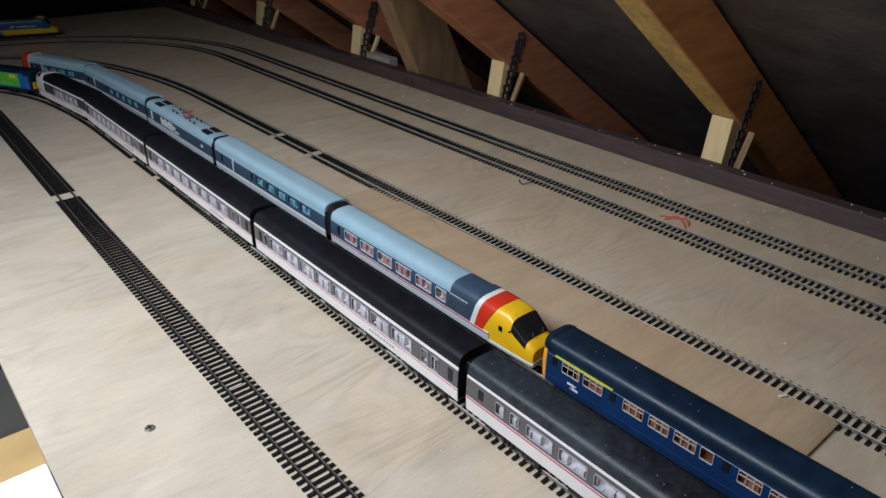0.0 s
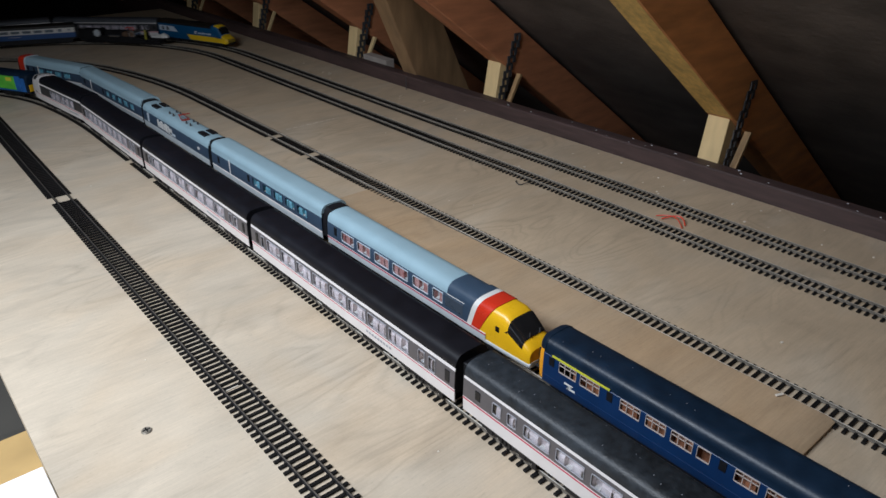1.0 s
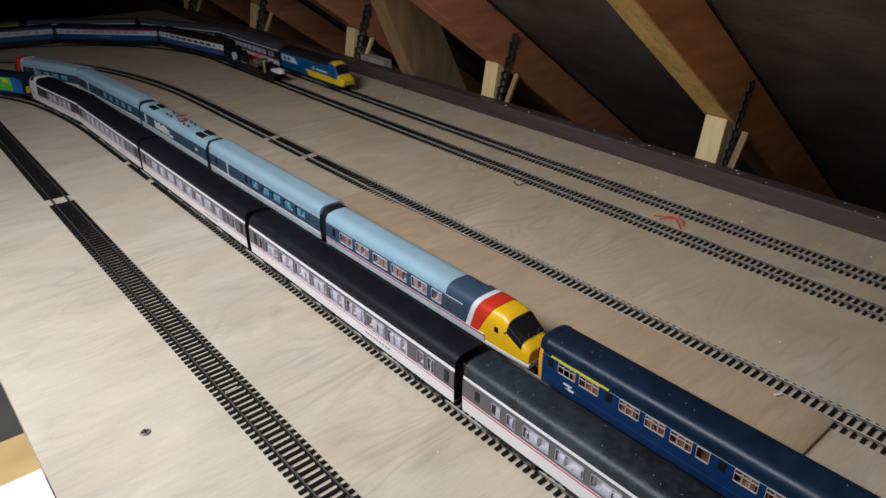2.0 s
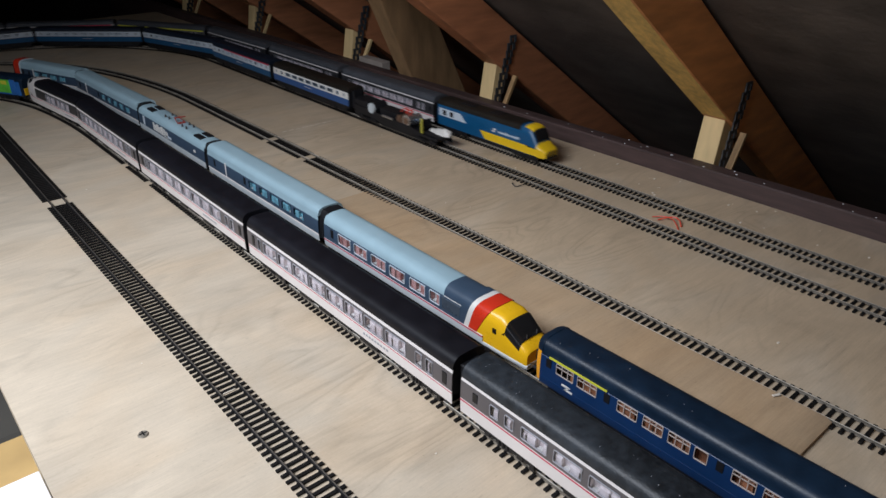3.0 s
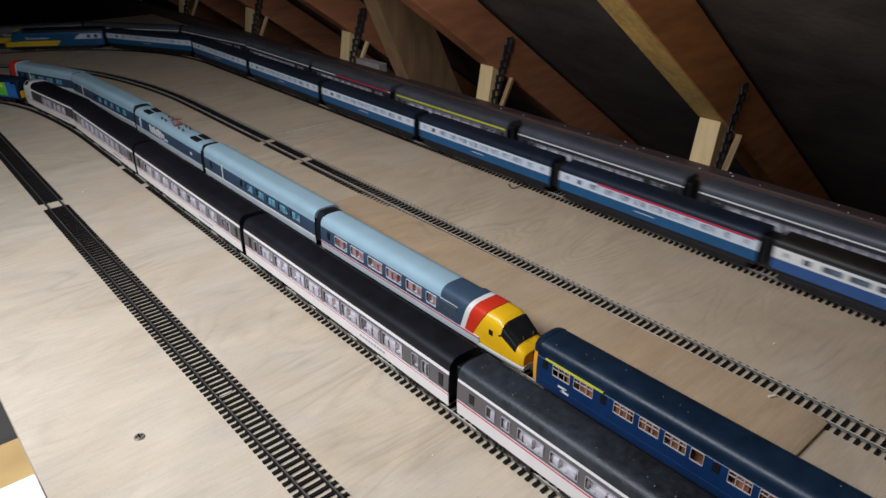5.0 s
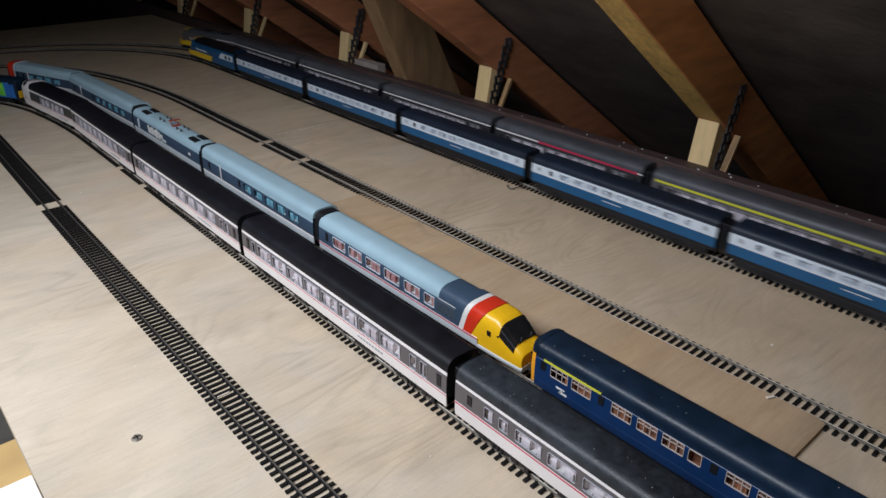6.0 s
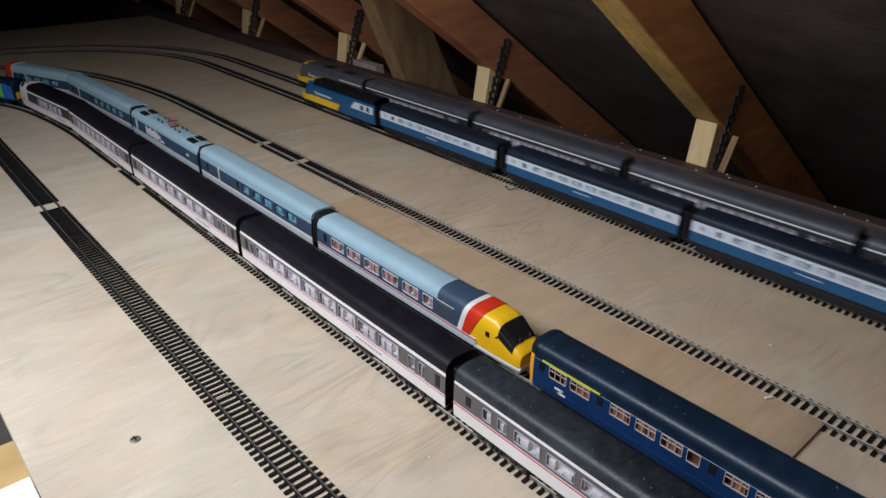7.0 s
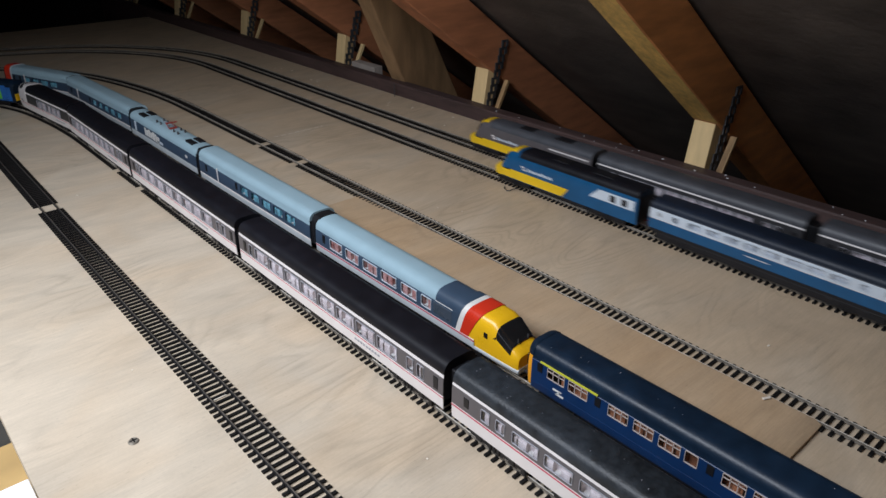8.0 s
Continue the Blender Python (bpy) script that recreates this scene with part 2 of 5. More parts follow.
def block(bm, x0, x1, y0, y1, z0, z1, bevel=0.0):
    vs = [bm.verts.new((x, y, z)) for x in (x0, x1) for y in (y0, y1) for z in (z0, z1)]
    fs = [bm.faces.new([vs[i] for i in q]) for q in
          ((0, 1, 3, 2), (4, 6, 7, 5), (0, 4, 5, 1), (2, 3, 7, 6), (0, 2, 6, 4), (1, 5, 7, 3))]
    if bevel:
        es = list({e for f in fs for e in f.edges})
        bmesh.ops.bevel(bm, geom=es, offset=bevel, segments=1, affect="EDGES")
    return bm


def boxed(x0, x1, y0, y1, z0, z1, bevel=0.0):
    return block(bmesh.new(), x0, x1, y0, y1, z0, z1, bevel)


def loft(sections, bm=None, caps=True, mats=None):
    """Skin over rings of points; sections: lists of (x, y, z) of one length. mats: a slot for each gap between rings."""
    bm = bm or bmesh.new()
    rings = [[bm.verts.new(p) for p in s] for s in sections]
    n = len(rings[0])
    for k in range(len(rings) - 1):
        for i in range(n):
            f = bm.faces.new((rings[k][i], rings[k][(i + 1) % n], rings[k + 1][(i + 1) % n], rings[k + 1][i]))
            f.material_index = mats[k] if mats else 0
    if caps:
        f = bm.faces.new(list(reversed(rings[0])))
        f.material_index = mats[0] if mats else 0
        f = bm.faces.new(rings[-1])
        f.material_index = mats[-1] if mats else 0
    bmesh.ops.recalc_face_normals(bm, faces=bm.faces[:])
    return bm


def cylinder(bm, p, q, r, n=10, r2=None):
    p, q = Vector(p), Vector(q)
    d = (q - p).normalized()
    u = d.orthogonal().normalized()
    v = d.cross(u)
    ring = [[c + (u * math.cos(a) + v * math.sin(a)) * rr for a in (2 * math.pi * i / n for i in range(n))]
            for c, rr in ((p, r), (q, r if r2 is None else r2))]
    return loft(ring, bm)


def tube(bm, points, r, n=6):
    pts = [Vector(p) for p in points]
    rings = []
    for i, p in enumerate(pts):
        d = (pts[min(i + 1, len(pts) - 1)] - pts[max(i - 1, 0)]).normalized()
        u = d.cross(Vector((0.01, 0.02, 1))).normalized()
        v = d.cross(u)
        rings.append([p + (u * math.cos(a) + v * math.sin(a)) * r for a in (2 * math.pi * k / n for k in range(n))])
    return loft(rings, bm)


# ---------------------------------------------------------------- track plan
RAIL_TOP = 0.0048
# name: x of the straight, where the bend starts, then (radius, length) pieces of the bend to the left (radius 0: straight)
LINES = {
    "a": (0.157, 0.45, [(-45, 0.5), (0, 0.47), (0.45, 0.6)]),
    "b": (0.2875, 1.20, [(1.5, 0.24), (0.50, 0.6)]),
    "c": (0.365, 1.28, [(1.4, 0.20), (0.50, 0.7)]),
    "d": (0.498, 1.30, [(1.3, 0.36), (0.55, 0.6)]),
    "e": (0.682, 1.60, [(0.50, 0.7854), (0, 3.0)]),
    "f": (0.748, 1.60, [(0.57, 0.8954), (0, 3.0)]),
}


def on_line(line, s):
    """Place and heading (away from the near end) at the length s along a line; s is y on the straight."""
    x, y0, bends = LINES[line]
    if s <= y0:
        return Vector((x, s, 0)), 0.0
    p, h, rest = Vector((x, y0, 0)), 0.0, s - y0
    for radius, length in bends:
        d = min(rest, length)
        if not radius:
            p = p + Vector((-math.sin(h), math.cos(h), 0)) * d
            rest -= d
            continue
        a = d / radius
        left = Vector((-math.cos(h), -math.sin(h), 0))
        c = p + left * radius
        p = c - Vector((-math.cos(h + a), -math.sin(h + a), 0)) * radius
        h += a
        rest -= d
        if rest <= 1e-9:
            return p, h
    return p + Vector((-math.sin(h), math.cos(h), 0)) * rest, h


def on_track(line, s, half, z=RAIL_TOP, aside=0.0):
    """Pose of a vehicle whose bogies stand at s - half and s + half; its front looks along falling s."""
    f, r = on_line(line, s - half)[0], on_line(line, s + half)[0]
    d = f - r
    m = (f + r) / 2
    return pose(m.x + aside, m.y, z, 0, 0, math.degrees(math.atan2(d.x, -d.y)))


# ---------------------------------------------------------------- the loft
BOARD_LEFT, BOARD_RIGHT, BOARD_FAR = 0.0160, 0.850, 2.43


def build_board():
    board = empty("baseboard", "pale plywood railway baseboard with scuffs and pencil marks", "baseboard", kind="structure")
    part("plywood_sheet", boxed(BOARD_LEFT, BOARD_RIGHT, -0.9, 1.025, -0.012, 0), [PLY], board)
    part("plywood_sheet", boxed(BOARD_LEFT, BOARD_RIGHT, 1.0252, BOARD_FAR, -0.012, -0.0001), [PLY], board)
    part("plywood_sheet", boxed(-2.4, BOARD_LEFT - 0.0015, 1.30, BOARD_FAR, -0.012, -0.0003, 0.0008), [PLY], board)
    for y in (-0.85, -0.1, 0.65, 1.4, 2.3):
        part("bearer", boxed(BOARD_LEFT + 0.05, BOARD_RIGHT, y, y + 0.045, -0.085, -0.0122, 0.002), RAFTER, board)
    for x in (BOARD_LEFT + 0.06, BOARD_RIGHT - 0.1):
        for y in (-0.7, 0.78, 2.2):
            part("leg", boxed(x, x + 0.045, y + 0.046, y + 0.09, -0.9, -0.0122, 0.002), RAFTER, board)
    return board


def build_packing():
    """Loose ply panel beside the third line, its long edge hides the near rail."""
    bm = bmesh.new()
    # y, top height
    rows = [(0.1055, 0.0034), (0.1105, 0.0058), (0.16, 0.0058), (0.30, 0.0052), (0.45, 0.0042), (0.60, 0.0028), (0.72, 0.0012)]
    for y, z in rows:
        bm.verts.new((0.4880, y, z)), bm.verts.new((0.3835, y, z)), bm.verts.new((0.3835, y, 0.0003)), bm.verts.new((0.4880, y, 0.0003))
    bm.verts.ensure_lookup_table()
    v = bm.verts
    for k in range(len(rows) - 1):
        for i in range(4):
            bm.faces.new((v[4 * k + i], v[4 * k + (i + 1) % 4], v[4 * k + 4 + (i + 1) % 4], v[4 * k + 4 + i]))
    bm.faces.new([v[i] for i in range(4)])
    bm.faces.new([v[4 * len(rows) - 4 + i] for i in range(4)])
    bmesh.ops.recalc_face_normals(bm, faces=bm.faces[:])
    return tagged(part("packing_panel", bm, PLY_WARM), "thin plywood packing panel lying along the track", "panel", kind="structure")


def build_loft():
    lip = tagged(part("edge_timber", boxed(0.8505, 0.876, -1.2, 2.9, -0.08, 0.024, 0.002), LIP),
                 "dark stained timber along the back edge of the baseboard", "edge timber", kind="structure")
    # roof slope on the far side, rising towards the ridge
    k = math.tan(radians(35.0))

    def under(x):
        return 0.089 + (0.880 - x) * k

    bm = bmesh.new()
    top = 0.092
    loft([[(x, y, under(x) + top + dz) for x, dz in ((2.0, 0), (-0.5, 0), (-0.5, 0.03), (2.0, 0.03))] for y in (-2.6, 3.3)], bm)
    tagged(part("roof_slope_1", bm, FELT), "black bituminous felt under the roof slope", "roof", kind="structure")
    # second slope, unseen; the hole in it is added to let some sky in
    bm = bmesh.new()
    ridge = under(-0.5) + top
    loft([[(x, y, ridge - (-0.5 - x) * k + dz) for x, dz in ((-0.5, 0), (-0.98, 0), (-0.98, 0.03), (-0.5, 0.03))] for y in (-2.6, 3.3)], bm)
    loft([[(x, y, ridge - (-0.5 - x) * k + dz) for x, dz in ((-0.98, 0), (-3.2, 0), (-3.2, 0.03), (-0.98, 0.03))] for y in (-2.6, -0.55)], bm)
    loft([[(x, y, ridge - (-0.5 - x) * k + dz) for x, dz in ((-0.98, 0), (-3.2, 0), (-3.2, 0.03), (-0.98, 0.03))] for y in (0.4, 3.3)], bm)
    loft([[(x, y, ridge - (-0.5 - x) * k + dz) for x, dz in ((-1.75, 0), (-3.2, 0), (-3.2, 0.03), (-1.75, 0.03))] for y in (-0.55, 0.4)], bm)
    tagged(part("roof_slope_2", bm, FELT), "black felt roof slope with an added opening, out of view", "roof", kind="structure")
    # near wall and eaves boarding are unseen, added to shut out the sky
    tagged(part("wall_far", boxed(-3.2, 2.0, 3.3, 3.4, -0.95, 2.2), DARK), "dark end wall of the loft", "wall", kind="structure")
    tagged(part("unseen_wall_near", boxed(-3.2, 2.0, -2.7, -2.6, -0.95, 2.2), DARK), "dark end wall of the loft", "wall", kind="structure")
    tagged(part("floor", boxed(-3.2, 2.0, -2.6, 3.3, -0.95, -0.9), INSUL), "dusty dark loft floor", "floor", kind="structure")
    tagged(part("wall_eaves", boxed(2.0, 2.05, -2.6, 3.3, -0.95, 0.2), DARK), "dark boarding added to close the loft at the eaves", "wall", kind="structure")
    tagged(part("unseen_wall_eaves", boxed(-3.25, -3.2, -2.6, 3.3, -0.95, 0.6), DARK), "dark boarding added to close the loft at the eaves", "wall", kind="structure")

    # housing and cords added above the stand-in light, hung from the rafters, out of view
    lamp = empty("batten_light", "white housing added above the unseen stand-in light", "lamp", kind="structure")
    m = stand_in_light.matrix_world @ Matrix.Translation((0, 0, 0.006))
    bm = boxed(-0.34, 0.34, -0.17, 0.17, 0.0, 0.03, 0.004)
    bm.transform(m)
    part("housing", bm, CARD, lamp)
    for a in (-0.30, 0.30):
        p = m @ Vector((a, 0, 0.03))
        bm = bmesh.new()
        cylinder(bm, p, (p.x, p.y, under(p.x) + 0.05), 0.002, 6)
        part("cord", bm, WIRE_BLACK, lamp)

    # rafters with the short studs and straps that carry the board edge
    ys = [-1.34, -0.90, -0.46, -0.01, 0.431, 0.872, 1.322, 1.785, 2.23, 2.67]
    for i, y in enumerate(ys):
        bm = bmesh.new()
        loft([[(x + dx, yy, under(x + dx) + dz) for yy, dz, dx in ((y, 0, 0), (y + 0.042, 0, 0), (y + 0.042, 0.084, 0.02), (y, 0.084, 0.02))] for x in (1.70, 0.884, -0.45)], bm)
        bmesh.ops.bevel(bm, geom=bm.edges[:], offset=0.0015, segments=1, affect="EDGES")
        bm.normal_update()
        # near undersides painted bright as if lit, ending where the lower part is shaded
        for face in bm.faces:
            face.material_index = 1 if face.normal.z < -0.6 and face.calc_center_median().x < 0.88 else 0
        tagged(part("rafter", bm, [RAFTER, LIT_SAWN] if y < 0.8 else [RAFTER_SHADED, RAFTER_SHADED]), "reddish-brown sawn pine roof rafter", "rafter", "roof rafters", "structure")
        bm = bmesh.new()
        loft([[(0.8665, yy, -0.03), (0.890, yy, -0.03), (0.909, yy, under(0.909) + 0.004), (0.886, yy, under(0.886) - 0.0005)]
              for yy in (y + 0.0065, y + 0.0385)], bm)
        st = empty("stud", "short pale new pine stud under the rafter", "stud", "studs under the rafters", "structure")
        bmesh.ops.bevel(bm, geom=bm.edges[:], offset=0.0008, segments=1, affect="EDGES")
        part("post", bm, PINE, st)
        strap(st, y, under)
        bm = loft([[(0.889, yy, 0.0), (0.894, yy, 0.0), (0.926, yy, 0.060), (0.921, yy, 0.062)] for yy in (y - 0.010, y - 0.0008)])
        # battens up to y = 1 are browner than those beyond
        part("batten", bm, PINE if y > 1.0 else BROWN_PINE, st)
    # lighter brace leaning on the slope between the second and third stud
    bm = bmesh.new()
    loft([[(x, y, z) for x, z in ((0.904, -0.05), (1.026, -0.05), (0.775, 0.44), (0.678, 0.44))] for y in (1.10, 1.145)], bm)
    bmesh.ops.bevel(bm, geom=bm.edges[:], offset=0.0015, segments=1, affect="EDGES")
    tagged(part("brace", bm, material("brace_pine", (0.26, 0.155, 0.075), 0.65, vary=0.45, scale=16, stretch=(3, 3, 0.7))),
           "brown pine brace leaning between the rafters", "brace", kind="structure")
    # scrap of pale board and a pin behind the lip
    tagged(part("offcut", boxed(0.878, 0.90, 1.215, 1.30, 0.0, 0.033, 0.001), CARD_GREY), "grey timber offcut beside a stud", "offcut")
    bm = bmesh.new()
    cylinder(bm, (0.841, 1.098, 0), (0.841, 1.098, 0.026), 0.0009, 6)
    tagged(part("wire_pin", bm, STRAP), "thin upright grey wire pin in the board", "pin")


def strap(st, y, under):
    """Twisted perforated steel strap: a row of links with holes."""
    bm = bmesh.new()
    n = 11
    for k in range(n):
        z = -0.004 + k * 0.0125
        x = 0.874 + k * 0.0042
        w = 0.0098 if k % 2 else 0.0080
        for a, b in ((-1, -0.35), (0.35, 1)):
            block(bm, x + a * w, x + b * w, y - 0.004, y - 0.002, z, z + 0.0090)
        block(bm, x - w, x + w, y - 0.0035, y - 0.0022, z + 0.0080, z + 0.0125)
    return part("strap", bm, STRAP, st, "dark perforated steel strap")


# ---------------------------------------------------------------- tracks
PITCH = 0.00715


def sleeper_mesh():
    bm = boxed(-0.015, 0.015, -0.00145, 0.00145, 0.0003, 0.0020, 0.0002)
    for s in (-1, 1):
        block(bm, s * 0.0087 - 0.0017, s * 0.0087 + 0.0017, -0.0011, 0.0011, 0.0021, 0.0029)
    me = bpy.data.meshes.new("sleeper")
    bm.to_mesh(me)
    bm.free()
    me.materials.append(SLEEPER)
    return me


def build_track(line, s0, s1, gaps, mesh, mat, near):
    tr = empty("track", "model railway track with %s rails on black plastic sleepers" % ("bright" if mat is RAIL else "tarnished"),
               "track", "tracks on the board", "structure")
    # rails of one piece each, with foot, web and head
    for side in (-1, 1):
        rings = []
        s = s0
        while s <= s1 + 1e-6:
            p, h = on_line(line, s)
            right = Vector((math.cos(h), math.sin(h), 0))
            c = p + right * (side * 0.0087)
            rings.append([c + right * u + Vector((0, 0, z)) for u, z in
                          ((-0.0009, 0.0022), (0.0009, 0.0022), (0.0004, 0.0030), (0.00055, 0.0040), (0.00055, 0.0048),
                           (-0.00055, 0.0048), (-0.00055, 0.0040), (-0.0004, 0.0030))])
            s += 0.02
        bm = loft(rings)
        bm.normal_update()
        for face in bm.faces:
            face.material_index = 0 if abs(face.normal.z) > 0.7 and face.calc_center_median().z > 0.0045 else 1
        part("rail", bm, [mat, RAIL_WEB if mat is RAIL else BLACK], tr)
    rest = bmesh.new()
    n = int((s1 - s0) / PITCH)
    for i in range(n):
        s = s0 + (i + 0.5) * PITCH
        if any(a < s < b for a, b in gaps):
            continue
        p, h = on_line(line, s)
        if near[0] <= s <= near[1]:
            share("sleeper", mesh, tr, p.x, p.y, 0, math.degrees(h))
        else:
            m = Matrix.Translation(p) @ Matrix.Rotation(h, 4, "Z")
            k = len(rest.verts)
            block(rest, -0.015, 0.015, -0.00145, 0.00145, 0.0003, 0.0021)
            rest.verts.ensure_lookup_table()
            for v in rest.verts[k:]:
                v.co = m @ v.co
    tagged(part("far_sleepers", rest, SLEEPER, tr), kind="stuff")
    return tr


def build_tracks():
    mesh = sleeper_mesh()
    build_track("a", -0.8, 1.95, [(0.945, 0.968)], mesh, RAIL_DULL, (0.2, 1.2))
    build_track("b", -0.8, 1.95, [(1.03, 1.045), (0.94, 0.952)], mesh, RAIL, (0.0, 1.0))
    build_track("c", -0.8, 2.0, [], mesh, RAIL, (0.0, 0.3))
    build_track("d", -0.8, 2.1, [(0.878, 0.894), (0.995, 1.010)], mesh, RAIL, (0.0, 1.25))
    build_track("e", -0.8, 3.9, [], mesh, RAIL, (0.05, 1.6))
    build_track("f", -0.8, 4.0, [], mesh, RAIL, (0.05, 1.6))


# ---------------------------------------------------------------- vehicles
# Vehicles lie along y with the front at -y; z = 0 is the top of the rail.
def bogie(parent, y, wheel_r=0.0062, wb=0.0165, mat=None):
    """Arched side frames with axle boxes, coil springs and a foot step, cross beam and four wheels."""
    bm = bmesh.new()
    for s in (-1, 1):
        x0, x1 = sorted((s * 0.0136, s * 0.0160))
        arch = ((-0.0270, 0.0050), (-0.0250, 0.0030), (-0.0085, 0.0030), (-0.0060, 0.0014), (0.0060, 0.0014), (0.0085, 0.0030), (0.0250, 0.0030),
                (0.0270, 0.0050), (0.0270, 0.0075), (0.0120, 0.0075), (0.0090, 0.0092), (-0.0090, 0.0092), (-0.0120, 0.0075), (-0.0270, 0.0075))
        loft([[(x, y + a, z) for a, z in arch] for x in (x0, x1)], bm)
        for q in (-wb, wb):
            block(bm, s * 0.0155 - 0.0014, s * 0.0155 + 0.0014, y + q - 0.0032, y + q + 0.0032, 0.0020, 0.0088, 0.0006)
        for q in (-0.0042, 0.0, 0.0042):
            cylinder(bm, (s * 0.0162, y + q, 0.0022), (s * 0.0162, y + q, 0.0080), 0.0012, 8)
        block(bm, s * 0.0160 - 0.0010, s * 0.0160 + 0.0010, y - 0.0300, y - 0.0262, 0.0012, 0.0076)
    block(bm, -0.011, 0.011, y - 0.005, y + 0.005, 0.006, 0.0115)
    b = part("bogie", bm, mat or BLACK, parent, "black plastic bogie")
    for q in (-wb, wb):
        for s in (-1, 1):
            w = bmesh.new()
            cylinder(w, (s * 0.0078, y + q, wheel_r), (s * 0.0102, y + q, wheel_r), wheel_r, 14)
            part("wheel", w, STRAP, b)
    return b


def strip(profile, y0, y1, holes=(), thick=0.0007, hole_at=None):
    """A band of the side: profile (x, z) pairs from below to above, extruded from y0 to y1; holes (ya, yb) go through the
    piece hole_at of the profile."""
    bm = bmesh.new()
    cuts = sorted({y0, y1, *(c for h in holes for c in h)})
    sign = 1 if profile[0][0] > 0 else -1
    outer = [[bm.verts.new((x, y, z)) for x, z in profile] for y in cuts]
    inner = [[bm.verts.new((x - thick * sign, y, z)) for x, z in profile] for y in cuts]
    edges = {}
    for i in range(len(cuts) - 1):
        for j in range(len(profile) - 1):
            if j == hole_at and any(h[0] <= cuts[i] and cuts[i + 1] <= h[1] for h in holes):
                continue
            loop = ((i, j), (i + 1, j), (i + 1, j + 1), (i, j + 1))
            bm.faces.new([outer[p][q] for p, q in loop])
            bm.faces.new([inner[p][q] for p, q in reversed(loop)])
            for u, v in zip(loop, (*loop[1:], loop[0])):
                key = (min(u, v), max(u, v))
                edges[key] = edges.get(key, 0) + 1
    for (u, v), n in edges.items():
        if n == 1:
            bm.faces.new((outer[u[0]][u[1]], outer[v[0]][v[1]], inner[v[0]][v[1]], inner[u[0]][u[1]]))
    loose = [v for v in bm.verts if not v.link_faces]
    bmesh.ops.delete(bm, geom=loose, context="VERTS")
    bmesh.ops.recalc_face_normals(bm, faces=bm.faces[:])
    return bm


def stretch(th, k):
    """Taller or lower body over the rail."""
    for ob in th.children_recursive:
        for v in ob.data.vertices:
            v.co.z *= k
    return th


def roof_ring(w, z0, z1, n=24, flat=0.48):
    pts = []
    for i in range(n + 1):
        a = math.pi * i / n
        c, s = math.cos(a), math.sin(a)
        pts.append((w * math.copysign(abs(c) ** flat, c), z0 + (z1 - z0) * s ** 0.9))
    return pts


def seats(parent, y0, y1, mat, step=0.0118, top=0.0312, table=None, bounce=None):
    """Pairs of seats close to the windows, with pale tables between them."""
    bm = bmesh.new()
    n = int((y1 - y0) / step)
    for i in range(n):
        y = y0 + (i + 0.5) * (y1 - y0) / n
        for s in (-1, 1):
            yb = y + (0.0022 if i % 2 else -0.0022)
            loft([[(s * x, yy, z) for x, z in ((0.0035, 0.0165), (0.0158, 0.0165), (0.0158, top - 0.002), (0.0145, top), (0.0045, top), (0.0035, top - 0.002))]
                  for yy in (yb - 0.0046, yb + 0.0046)], bm)
    part("seats", bm, mat, parent)
    bm = bmesh.new()
    for i in range(0, n - 1, 2):
        y = y0 + (i + 1.0) * (y1 - y0) / n
        for s in (-1, 1):
            block(bm, s * 0.010 - 0.0058, s * 0.010 + 0.0058, y - 0.0022, y + 0.0022, 0.0208, 0.0216)
    part("tables", bm, table or CREAM, parent)
    # solid block added inside to bounce light behind the windows, no real fitting
    part("bounce_block", boxed(-0.0120, 0.0120, y0, y1, 0.0152, 0.0340), bounce or (mat if table else CREAM), parent)


